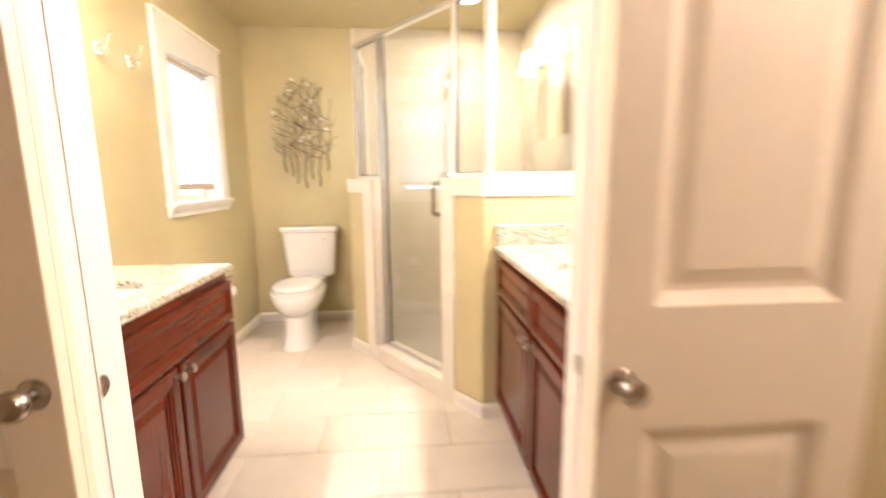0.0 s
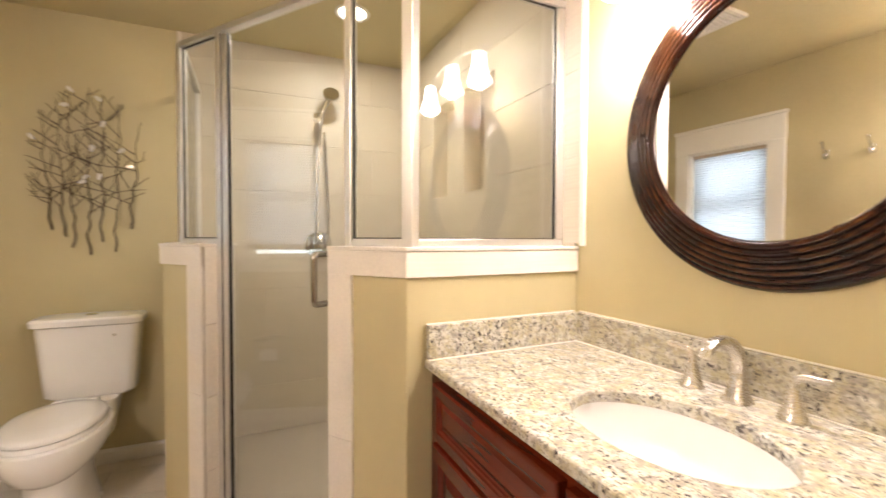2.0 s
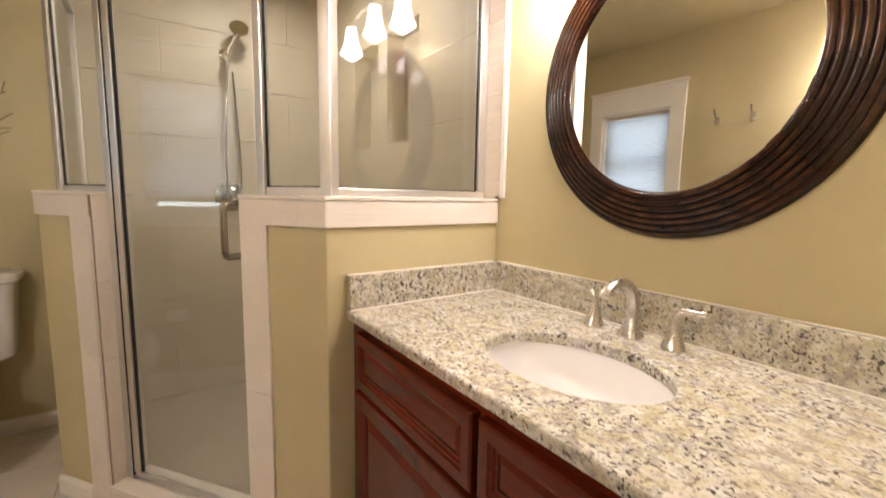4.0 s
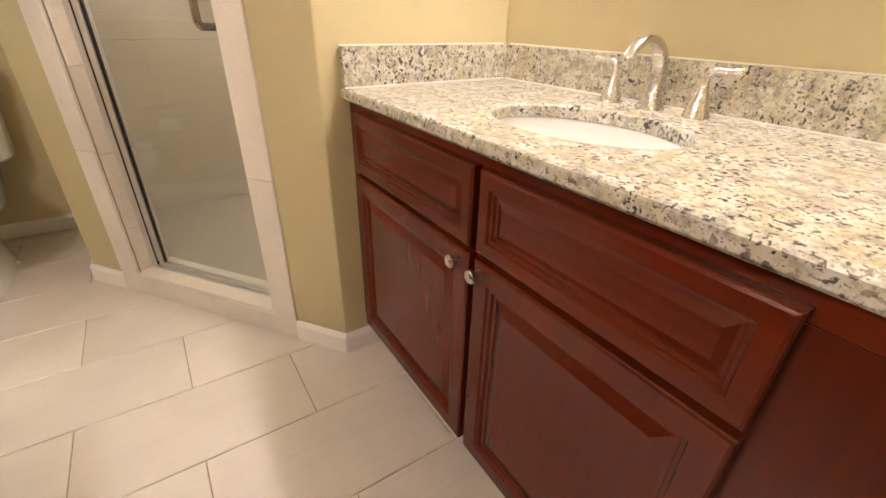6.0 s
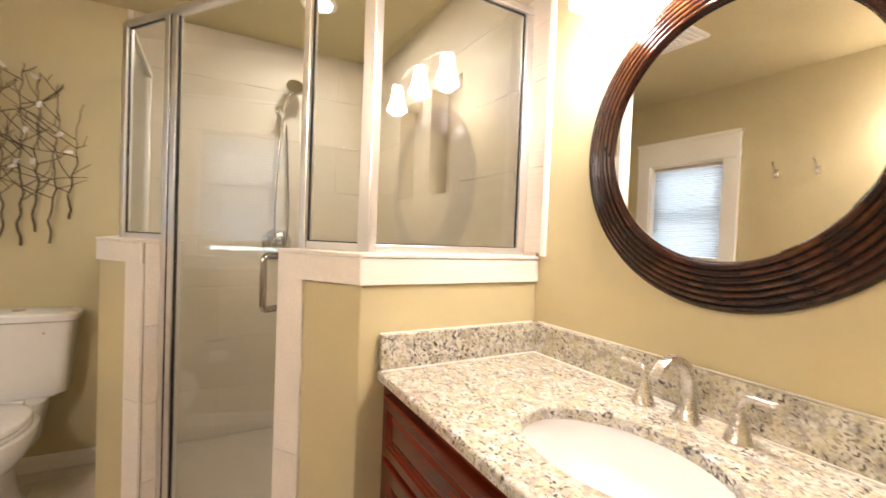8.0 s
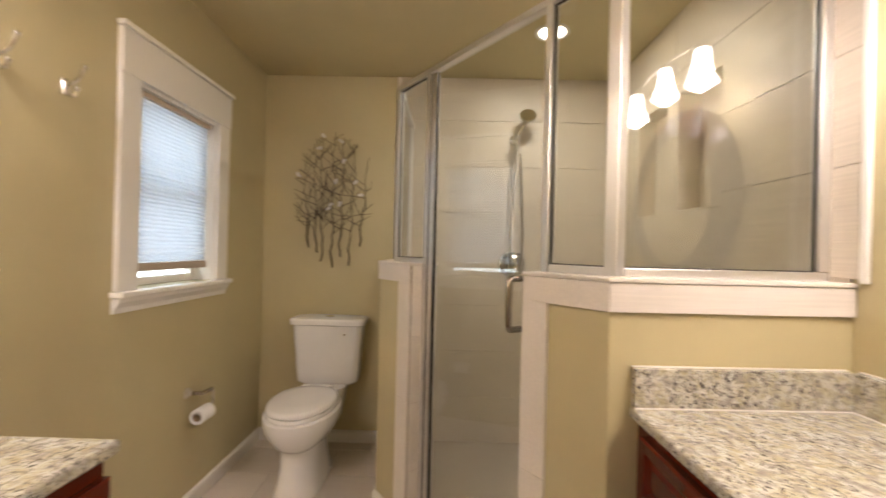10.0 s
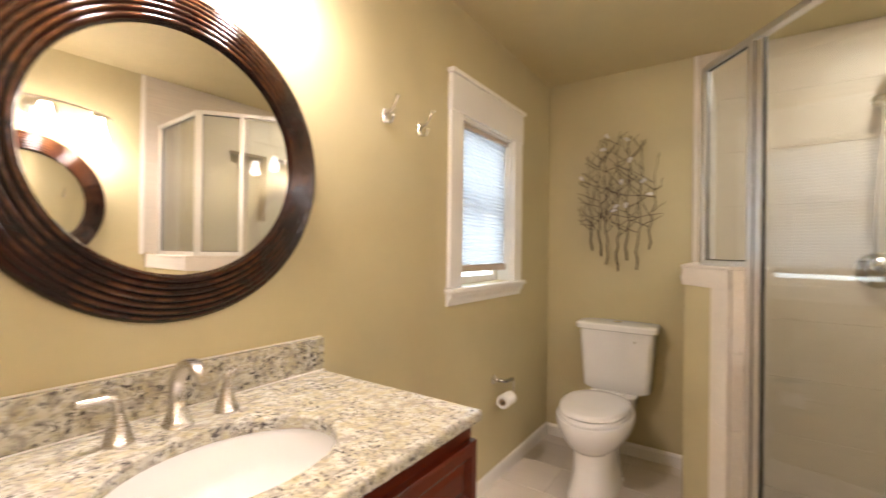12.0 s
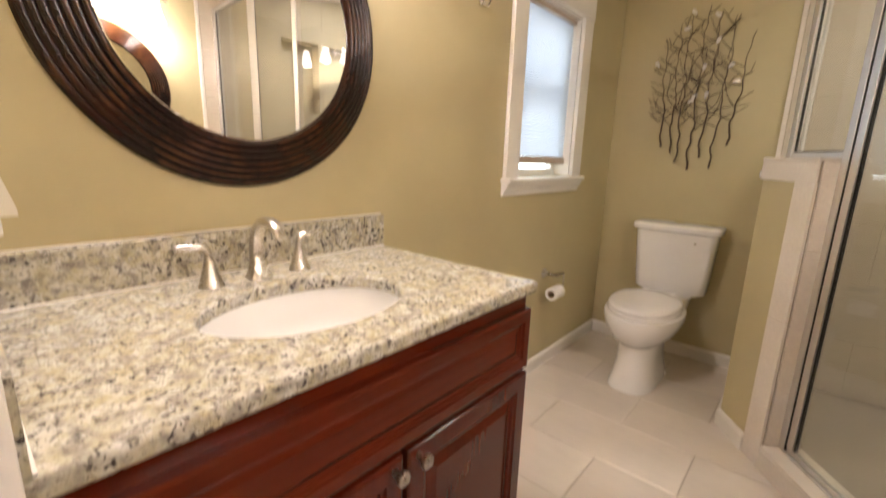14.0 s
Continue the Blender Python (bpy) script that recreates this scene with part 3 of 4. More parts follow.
# ---- shower enclosure ----
def enclosure():
    ob = thing("shower_enclosure", "framed clear glass corner shower enclosure with a hinged door, closed", "shower", pose(0, 0, 0))
    top = 2.068
    left_c = meet((CL[0] + MID, 0), ey, slant(0, MID), ALONG)
    right_c = meet((0, CR[1] + MID), ex, slant(0, MID), ALONG)
    ul = (left_c[0] - CL[0]) * ALONG[0] + (left_c[1] - CL[1]) * ALONG[1]
    ur = (right_c[0] - CL[0]) * ALONG[0] + (right_c[1] - CL[1]) * ALONG[1]

    def askew(bm):
        """Turn a piece of the run behind the vanity with its half wall."""
        return moved(bm, pose(right_c[0], right_c[1], 0, 0, 0, SKEW) @ pose(-right_c[0], -right_c[1], 0))

    def bar(u0, u1, z0, z1, depth=0.03, name="frame_bar"):
        return part(name, along_slant(solid(u0, u1, MID - depth / 2, MID + depth / 2, z0, z1, 0.003)), M_ALU, ob)

    # corner posts, door posts and mullion
    bar(ul - 0.012, ul + 0.014, CAP, top, 0.03, "post")
    bar(ur - 0.02, ur + 0.02, CAP, top, 0.04, "post")
    bar(OPEN_A + 0.013, OPEN_A + 0.041, 0.10, top - 0.001, 0.034, "door_post")
    bar(OPEN_B - 0.002, OPEN_B + 0.024, CAP, top, 0.034, "post")
    bar(OPEN_B - 0.026, OPEN_B - 0.013, 0.10, CAP, 0.03, "strike_bar")
    # header and channels on the caps
    bar(ul + 0.014, ur - 0.02, top - 0.02, top + 0.004, 0.036, "header")
    bar(ul + 0.014, OPEN_A + 0.012, CAP, CAP + 0.022, 0.026, "channel")
    bar(OPEN_B + 0.025, ur - 0.02, CAP, CAP + 0.024, 0.026, "channel")
    part("channel", askew(solid(right_c[0] + 0.02, XR - 0.013, right_c[1] - 0.013, right_c[1] + 0.013, CAP, CAP + 0.024, 0.003)), M_ALU, ob)
    part("header", askew(solid(right_c[0] + 0.02, XR - 0.012, right_c[1] - 0.018, right_c[1] + 0.018, top - 0.02, top + 0.004, 0.003)), M_ALU, ob)
    part("wall_post", askew(solid(XR - 0.045, XR - 0.0125, right_c[1] - 0.015, right_c[1] + 0.015, CAP + 0.025, top - 0.021, 0.003)), M_ALU, ob)
    part("channel", solid(left_c[0] - 0.013, left_c[0] + 0.013, left_c[1] + 0.02, YB - 0.013, CAP, CAP + 0.022, 0.003), M_ALU, ob)
    part("header", solid(left_c[0] - 0.015, left_c[0] + 0.015, left_c[1] + 0.02, YB - 0.012, top - 0.02, top + 0.004, 0.003), M_ALU, ob)
    part("wall_post", solid(left_c[0] - 0.013, left_c[0] + 0.013, YB - 0.04, YB - 0.0125, CAP + 0.023, top - 0.021, 0.003), M_ALU, ob)
    # fixed panes with their black gaskets
    g = 0.003
    panes = [(ul + 0.014, OPEN_A + 0.012, CAP + 0.022, top - 0.02), (OPEN_B + 0.024, ur - 0.02, CAP + 0.024, top - 0.02)]
    for a, b, c, d in panes:
        part("pane", along_slant(solid(a, b, MID - g, MID + g, c, d)), M_GLASS, ob, "clear glass pane")
        for e0, e1, f0, f1 in ((a, b, c, c + 0.004), (a, b, d - 0.004, d), (a, a + 0.002, c + 0.004, d - 0.004), (b - 0.002, b, c + 0.004, d - 0.004)):
            part("gasket", along_slant(solid(e0, e1, MID - 0.0045, MID + 0.0045, f0, f1)), M_RUBBER, ob, "black rubber gasket")
    x0, x1, y, c, d = right_c[0] + 0.02, XR - 0.045, right_c[1], CAP + 0.024, top - 0.02
    part("pane", askew(solid(x0, x1, y - g, y + g, c, d)), M_GLASS, ob, "clear glass pane")
    for e0, e1, f0, f1 in ((x1 - 0.002, x1, c, d), (x0, x1 - 0.002, c, c + 0.003), (x0, x1 - 0.002, d - 0.003, d)):
        part("gasket", askew(solid(e0, e1, y - 0.0045, y + 0.0045, f0, f1)), M_RUBBER, ob, "black rubber gasket")
    x, y0, y1 = left_c[0], left_c[1] + 0.02, YB - 0.04
    part("pane", solid(x - g, x + g, y0, y1, CAP + 0.022, d), M_GLASS, ob, "clear glass pane")
    # the door
    a, b = OPEN_A + 0.046, OPEN_B - 0.028
    leaf = part("door", along_slant(solid(a + 0.028, b, MID - g, MID + g, 0.125, top - 0.026)), M_GLASS, ob, "clear glass shower door")
    part("hinge_rail", along_slant(solid(a, a + 0.030, MID - 0.012, MID + 0.012, 0.125, top - 0.026, 0.002)), M_ALU, leaf)
    part("gasket", along_slant(solid(a - 0.005, a - 0.001, MID - 0.014, MID + 0.008, 0.11, top - 0.022)), M_RUBBER, leaf, "black rubber gasket")
    part("gasket", along_slant(solid(a + 0.0305, a + 0.0338, MID - 0.006, MID + 0.006, 0.125, top - 0.026)), M_RUBBER, leaf, "black rubber gasket")
    part("sweep_strip", along_slant(solid(a, b, MID - 0.008, MID + 0.008, 0.104, 0.124, 0.002)), M_ALU, leaf)
    part("sill_strip", along_slant(solid(OPEN_A + 0.042, OPEN_B - 0.027, MID - 0.02, MID + 0.02, 0.1, 0.1035)), M_ALU, ob)
    h = b - 0.045
    for s in (-1, 1):
        pts = [(h, MID + s * 0.004, 1.012), (h, MID + s * 0.058, 1.012)] + [tuple(p) for p in bezier((h, MID + s * 0.062, 1.012), (h, MID + s * 0.078, 1.012), (h, MID + s * 0.083, 1.019), (h, MID + s * 0.083, 1.036), 5)]
        pts += [(h, p[1], 2 * 1.095 - p[2]) for p in reversed(pts)]
        part("handle", along_slant(sweep(pts, 0.0105, 12)), M_STEEL, leaf, "brushed nickel C-shaped pull handle", True)
    return ob


enclosure()


def shower_fixtures():
    """The plumbing on the tiled back wall."""
    y, x = YB - 0.013, 0.44
    ob = thing("hand_shower", "chrome hand shower in its wall bracket with a hanging hose", "shower head", pose(x, y, -0.03))
    part("wall_flange", moved(lathe([(0.03, 0), (0.032, 0.004), (0.018, 0.012)], 20), pose(0, 0, 2.02, 90)), M_CHROME, ob, "", True)
    part("bracket", sweep([(0, -0.01, 2.02), (0, -0.05, 2.02), (0, -0.075, 2.0), (0.0, -0.085, 1.965)], [0.012, 0.012, 0.017, 0.017], 12), M_CHROME, ob, "", True)
    part("bracket_collar", moved(lathe([(0.02, -0.02), (0.022, -0.01), (0.022, 0.015), (0.016, 0.02)], 16), pose(0, -0.085, 1.985)), M_CHROME, ob, "", True)
    part("wand", sweep([(0.0, -0.085, 1.93), (0.0, -0.085, 1.99), (0.02, -0.10, 2.05), (0.045, -0.115, 2.10), (0.055, -0.12, 2.13)], [0.009, 0.011, 0.012, 0.014, 0.02], 12), M_CHROME, ob, "", True)
    part("head", moved(lathe([(0.02, 0.03), (0.045, 0.015), (0.052, 0.0), (0.048, -0.008), (0.0005, -0.010)], 24), look((0.06, -0.13, 2.14), (0.0, -0.75, 2.45))), M_CHROME, ob, "round chrome spray head", True)
    hose = bezier((0, -0.085, 1.93), (-0.02, -0.06, 1.5), (-0.05, -0.05, 1.15), (0.03, -0.045, 1.19), 18) + bezier((0.03, -0.045, 1.19), (0.075, -0.045, 1.24), (0.055, -0.05, 1.5), (0.035, -0.015, 1.93), 18)[1:]
    part("hose", sweep(hose, 0.005, 8), M_STEEL, ob, "flexible chrome hose", True)
    valve = thing("shower_valve", "round chrome shower valve with a lever handle", "shower valve", pose(x + 0.0, y, 1.185))
    part("escutcheon", moved(lathe([(0.085, 0), (0.084, 0.006), (0.06, 0.012), (0.034, 0.016)], 32), pose(0, 0, 0, 90)), M_CHROME, valve, "", True)
    part("hub", moved(lathe([(0.03, 0.014), (0.029, 0.05), (0.022, 0.056)], 20), pose(0, 0, 0, 90)), M_CHROME, valve, "", True)
    part("lever", sweep([(0, -0.045, 0), (0.02, -0.055, -0.02), (0.035, -0.06, -0.06)], [0.012, 0.010, 0.008], 10), M_CHROME, valve, "", True)


shower_fixtures()


def shower_base():
    structure("shower_floor", prism([slant(OPEN_A - 0.02, THICK), slant(OPEN_B + 0.02, THICK), in_r, (XR, CR[1] + THICK), (XR, YB), (CL[0] + THICK, YB), in_l], -0.002, 0.028), M_SHOWERFLOOR, "pale tiled shower floor", "floor")


shower_base()

# ---- vanities ----
def cabinet_front(name, w, h, material, parent, x, z, knob=None):
    """A raised-panel front with a mitred frame."""
    ob = part(name, panelled(w, h, [(0.0, 0.004), (0.002, 0.0015), (0.006, 0.0), (0.041, 0.0), (0.044, 0.005), (0.050, 0.006), (0.053, 0.0115), (0.060, 0.012), (0.084, 0.005)] if h > 0.3 else [(0.0, 0.004), (0.002, 0.0015), (0.006, 0.0), (0.028, 0.0), (0.031, 0.005), (0.036, 0.006), (0.039, 0.011), (0.044, 0.0115), (0.056, 0.007)], 0.022), material, parent)
    ob.location = (x, 0.0, z)
    if knob:
        part("knob", moved(lathe([(0.006, 0), (0.0055, 0.012), (0.010, 0.016), (0.0135, 0.021), (0.0135, 0.027), (0.009, 0.031), (0.002, 0.032)], 16), pose(knob[0] - 0.0, 0, knob[1], 90)), M_NICKEL, ob, "small round brushed nickel knob", True)
    return ob


def vanity(name, label, m, half_a, half_b, fronts, doors, sides):
    """A cabinet from -half_a to half_b along the wall; the face looks to -y, the back is at y = depth."""
    depth = 0.565
    ob = thing(name, label, "vanity cabinet", m, "bathroom vanities")
    y = 0.022
    part("body", solid(-half_a, half_b, y + 0.02, y + 0.036, 0.135, 0.835), M_WOODZ, ob)
    for a, b in ((-half_a, -half_a + 0.018), (half_b - 0.018, half_b)):
        part("side_panel", solid(a, b, y + 0.037, depth, 0.13, 0.845, 0.001), M_WOODZ, ob)
    part("bottom_panel", solid(-half_a + 0.019, half_b - 0.019, y + 0.037, depth, 0.132, 0.15), M_WOODX, ob)
    part("back_panel", solid(-half_a + 0.019, half_b - 0.019, depth - 0.012, depth, 0.12, 0.6), M_WOODX, ob)
    part("toe_board", solid(-half_a + 0.019, half_b - 0.019, y + 0.10, y + 0.115, 0, 0.131), M_WOODX, ob)
    part("top_rail", solid(-half_a, half_b, y, y + 0.0195, 0.81, 0.848, 0.001), M_WOODX, ob)
    part("bottom_rail", solid(-half_a, half_b, y, y + 0.0195, 0.13, 0.16, 0.001), M_WOODX, ob)
    edges = [-half_a] + sides + [half_b]
    for a, b in zip(edges[::2], edges[1::2]):
        part("stile", solid(a, b, y, y + 0.0195, 0.161, 0.809, 0.001), M_WOODZ, ob)
    for a, b, z0, z1 in fronts:
        cabinet_front("drawer_front", b - a, z1 - z0, M_WOODX, ob, (a + b) / 2, (z0 + z1) / 2)
    for a, b, z0, z1, k in doors:
        w, h = b - a, z1 - z0
        cabinet_front("door", w, h, M_WOODZ, ob, (a + b) / 2, (z0 + z1) / 2, (k * (w / 2 - 0.024), h / 2 - 0.020))
    return ob


def oval(cx, cy, rx, ry, z, n=48):
    return [(cx + rx * math.cos(2 * math.pi * i / n), cy + ry * math.sin(2 * math.pi * i / n), z) for i in range(n)]


def counter(name, label, m, half_a, half_b, depth, sink, side, skew=0.0):
    """A granite top with an oval cut-out, its back splash and one side splash. side: +1 at half_b, -1 at -half_a."""
    ob = thing(name, label, "countertop", m, "granite countertops")
    z0, z1, n = 0.85, 0.88, 48
    bm = bmesh.new()
    cx, cy, rx, ry = sink
    e = 0.006

    def rect(z, i):
        pts = []
        x0, x1, y0, y1 = -half_a + i, half_b - i, i, depth - i
        for k in range(n):
            a = 2 * math.pi * k / n
            dx, dy = math.cos(a), math.sin(a)
            t = min(((x1 if dx > 0 else x0) - cx) / dx if abs(dx) > 1e-6 else 9, ((y1 if dy > 0 else y0) - cy) / dy if abs(dy) > 1e-6 else 9)
            pts.append([cx + dx * t, cy + dy * t, z])
        for corner in ((x0, y0), (x1, y0), (x1, y1), (x0, y1)):
            j = min(range(n), key=lambda q: math.dist(pts[q][:2], corner))
            pts[j] = [corner[0], corner[1], z]
        return pts

    rings = [oval(cx, cy, rx + 0.002, ry + 0.002, z0, n), oval(cx, cy, rx, ry, z1 - 0.004, n), oval(cx, cy, rx + 0.004, ry + 0.004, z1, n), rect(z1, e), rect(z1 - e * 0.4, e * 0.3), rect(z1 - e, 0), rect(z0 + e, 0), rect(z0, e)]
    rings.append(rings[0])
    rows = [[bm.verts.new(p) for p in r] for r in rings[:-1]]
    rows.append(rows[0])
    for a, b in zip(rows, rows[1:]):
        for i in range(n):
            bm.faces.new((a[i], a[(i + 1) % n], b[(i + 1) % n], b[i]))
    part("slab", bm, M_GRANITE, ob)
    part("backsplash", solid(-half_a, half_b, depth - 0.02, depth, z1 + 0.0005, z1 + 0.10, 0.002), M_GRANITE, ob)
    a, b = (half_b - 0.02, half_b) if side > 0 else (-half_a, -half_a + 0.02)
    turned = pose(a, 0.004, 0, 0, 0, skew) @ pose(-a, -0.004, 0)
    part("side_splash", moved(solid(a, b, 0.004, depth - 0.0205, z1 + 0.0005, z1 + 0.10, 0.002), turned), M_GRANITE, ob)
    part("caulk", solid(-half_a, half_b, depth - 0.0045, depth, z1 + 0.1003, z1 + 0.1035), M_WHITE, ob, "thin white caulk line")
    part("caulk", solid(-half_a, half_b, depth - 0.0235, depth - 0.0203, z1 + 0.0003, z1 + 0.003), M_WHITE, ob, "thin white caulk line")
    c, d = (a - 0.0035, a - 0.0003) if side > 0 else (b + 0.0003, b + 0.0035)
    part("caulk", moved(solid(c, d, 0.004, depth - 0.0240, z1 + 0.0003, z1 + 0.003), turned), M_WHITE, ob, "thin white caulk line")
    c, d = (b - 0.0045, b) if side > 0 else (a, a + 0.0045)
    part("caulk", moved(solid(c, d, 0.004, depth - 0.0208, z1 + 0.1003, z1 + 0.1035), turned), M_WHITE, ob, "thin white caulk line")
    bowl = thing("sink", "white oval undermount ceramic sink set in the granite", "sink", m, "bathroom sinks")
    prof = [(1.06, 0.0), (1.0, -0.002), (0.985, -0.02), (0.94, -0.07), (0.80, -0.115), (0.55, -0.138), (0.25, -0.147), (0.09, -0.15)]
    inner = [oval(cx, cy, (rx + 0.012) * k, (ry + 0.012) * k, z0 - 0.001 + d, n) for k, d in prof]
    outer = [oval(cx, cy, (rx + 0.024) * k, (ry + 0.024) * k, z0 - 0.011 + d, n) for k, d in prof]
    rings = inner[::-1] + outer
    part("basin", loft(rings), M_CERAMIC, bowl, "", True)
    part("drain", moved(lathe([(0.022, -0.004), (0.024, 0.002), (0.018, 0.004), (0.015, 0.001)], 20), pose(cx, cy, z0 - 0.149)), M_NICKEL, bowl, "nickel drain", True)
    return ob


def faucet(m):
    ob = thing("faucet", "brushed nickel widespread faucet with an arched spout and two levers", "faucet", m, "faucets")

    def section(c, way, w, d, n=16):
        """A rounded rectangle of w by d across the way, in the plane x = 0."""
        nrm = Vector((0, way.z, -way.y))
        pts = []
        for k in range(n):
            a = 2 * math.pi * (k + 0.5) / n
            px, py = math.copysign(abs(math.cos(a)) ** 0.55, math.cos(a)), math.copysign(abs(math.sin(a)) ** 0.55, math.sin(a))
            pts.append(Vector((0, c[1], c[2])) + Vector((px * w / 2, 0, 0)) + nrm * (py * d / 2))
        return pts

    arc = bezier((0, 0.004, 0.046), (0, 0.018, 0.139), (0, -0.073, 0.169), (0, -0.113, 0.109), 18)
    rings = [section((0, 0, z), Vector((0, 0, 1)), w, w) for z, w in ((0, 0.056), (0.003, 0.056), (0.006, 0.051), (0.018, 0.041), (0.032, 0.034))]
    for k, p in enumerate(arc):
        way = (arc[min(k + 1, 18)] - arc[max(k - 1, 0)]).normalized()
        f = k / 18
        rings.append(section(p, way, 0.029 - 0.005 * f, 0.029 - 0.016 * f ** 0.8))
    part("spout", loft(rings), M_NICKEL, ob, "slim arched spout on a flared square foot", True)
    for s in (-1, 1):
        part("lever_base", moved(lathe([(0.027, 0), (0.027, 0.003), (0.0245, 0.007), (0.019, 0.025), (0.013, 0.046), (0.0095, 0.060), (0.0085, 0.066)], 20), pose(s * 0.105, 0, 0)), M_NICKEL, ob, "", True)
        rod = bezier((0, 0, 0.062), (0, 0, 0.084), (s * 0.006, 0, 0.089), (s * 0.022, 0, 0.090), 8) + [Vector((s * 0.042, 0, 0.090)), Vector((s * 0.064, 0, 0.092))]
        part("lever", moved(sweep(rod, [0.0085, 0.0085, 0.0084, 0.0082, 0.008, 0.0078, 0.0076, 0.0075, 0.0075, 0.0075, 0.0068], 12), pose(s * 0.105, 0, 0)), M_NICKEL, ob, "curved lever handle", True)
    return ob


WEST = lambda y, x: pose(x, y, 0, 0, 0, 90)      # faces east; local x runs north
EAST = lambda y, x: pose(x, y, 0, 0, 0, -90)     # faces west; local x runs south

YS_L, YS_R = 1.38, 1.515
top_l, top_r = -0.605, 0.50
a, b = YS_L - YD - 0.003, 1.848 - YS_L
vanity("vanity_cabinet", "cherry-stained raised-panel vanity with one wide drawer front and two doors", WEST(YS_L, top_l), a, b - 0.012,
       [(-a + 0.05, b - 0.018, 0.66, 0.815)], [(-a + 0.05, 0.022, 0.142, 0.648, 1), (0.034, b - 0.018, 0.142, 0.648, -1)], [-a + 0.06, 0.016, 0.040, b - 0.055])
counter("countertop", "polished cream and grey speckled granite vanity top", WEST(YS_L, top_l), a, b, XL * -1 - 0.605, (0.0, 0.252, 0.205, 0.147), -1)
faucet(pose(-1.078, YS_L + 0.004, 0.88, 0, 0, 90))

a, b = 2.112 - YS_R, YS_R - YD - 0.003
vanity("vanity_cabinet", "cherry-stained raised-panel vanity with two drawer fronts over two doors", EAST(YS_R, top_r), a, b,
       [(-a + 0.055, -0.008, 0.672, 0.828), (0.010, 0.475, 0.672, 0.828)], [(-a + 0.055, -0.008, 0.142, 0.658, 1), (0.010, 0.475, 0.142, 0.658, -1)], [-a + 0.08, -0.02, 0.022, 0.45])
counter("countertop", "polished cream and grey speckled granite vanity top beside the shower", EAST(YS_R, top_r), a, b, XR - top_r, (0.0, 0.252, 0.205, 0.147), -1, SKEW)
faucet(pose(1.0, YS_R + 0.025, 0.88, 0, 0, -90))


# ---- mirrors and lights ----
def round_mirror(m, group="round mirrors"):
    """Faces -y; centre at the origin, back on the wall at y = 0."""
    ob = thing("wall_mirror", "round mirror in a wide ribbed dark mahogany frame", "mirror", m, group)
    ri, ro, n = RIM, EDGE, 128
    prof = [(ri - 0.002, 0.008), (ri - 0.002, 0.040), (ri, 0.044)]
    ribs = RIBS
    w = (ro - ri) / ribs
    for k in range(ribs):
        for j in range(6):
            f = j / 6
            g = (k + f) / ribs
            lift = 0.046 - 0.012 * g - 0.022 * g ** 3
            prof.append((ri + w * (k + f), lift + 0.0044 * math.sin(math.pi * f) ** 0.8))
    prof += [(ro, 0.012), (ro + 0.002, 0.006), (ro, 0.001), (ri - 0.002, 0.001)]
    rings = [[(r * math.cos(2 * math.pi * i / n), -h, r * math.sin(2 * math.pi * i / n)) for i in range(n)] for r, h in prof]
    bm = loft(rings, True, False)
    part("mirror_frame", bm, M_MIRRORFRAME, ob, "", True)
    bm = lathe([(ri - 0.0025, 0.0), (ri - 0.0025, 0.0322), (ri - 0.005, 0.0326)], n)
    part("mirror_glass", moved(bm, pose(0, -0.003, 0, 90)), M_MIRROR, ob, "silvered bevelled mirror glass")
    return ob


round_mirror(WEST(1.42, XL + 0.006) @ pose(0, 0, 1.468, 0, 0, -0.7))
round_mirror(EAST(1.518, XR - 0.006) @ pose(0, 0, 1.503, 0, 0, 0.75))


def vanity_light(m):
    """Three frosted shades under a curved bar; faces -y."""
    ob = thing("vanity_light", "three-shade brushed nickel vanity light with frosted glass bells, lit", "wall light", m, "vanity lights")
    part("back_plate", moved(lathe([(0.062, 0.0), (0.060, 0.012), (0.040, 0.022), (0.012, 0.026)], 28), pose(0, 0, 0, 90) @ Matrix.Diagonal((1.35, 1, 1, 1))), M_NICKEL, ob, "", True)
    part("stem", sweep([(0, -0.02, 0), (0, -0.055, 0.005), (0, -0.12, 0.03)], 0.009, 10), M_NICKEL, ob, "", True)
    part("bar", sweep([tuple(p) for p in bezier((-0.31, -0.105, -0.012), (-0.16, -0.13, 0.045), (0.16, -0.13, 0.045), (0.31, -0.105, -0.012), 16)], 0.007, 8), M_NICKEL, ob, "curved bar", True)
    for x in (-0.235, 0, 0.235):
        zb = 0.005 if x else 0.03
        holder = part("holder", moved(lathe([(0.008, 0.0), (0.02, -0.012), (0.024, -0.03), (0.02, -0.034)], 18), pose(x, -0.125, zb)), M_NICKEL, ob, "", True)
        prof = [(0.025, -0.025), (0.028, -0.053), (0.033, -0.086), (0.042, -0.118), (0.053, -0.148)]
        prof += [(r - 0.003, h) for r, h in reversed(prof)]
        part("shade", moved(lathe(prof, 28, False), pose(x, -0.125, zb)), M_BULB, ob, "frosted glass bell shade", True)
        lamp("vanity_bulb", "POINT", BULB, WARM, m @ pose(x, -0.125, zb - 0.135), 0.04)
    return ob


vanity_light(WEST(1.42, XL) @ pose(0, 0, 2.155))
vanity_light(EAST(1.595, XR) @ pose(0, 0, 2.035))


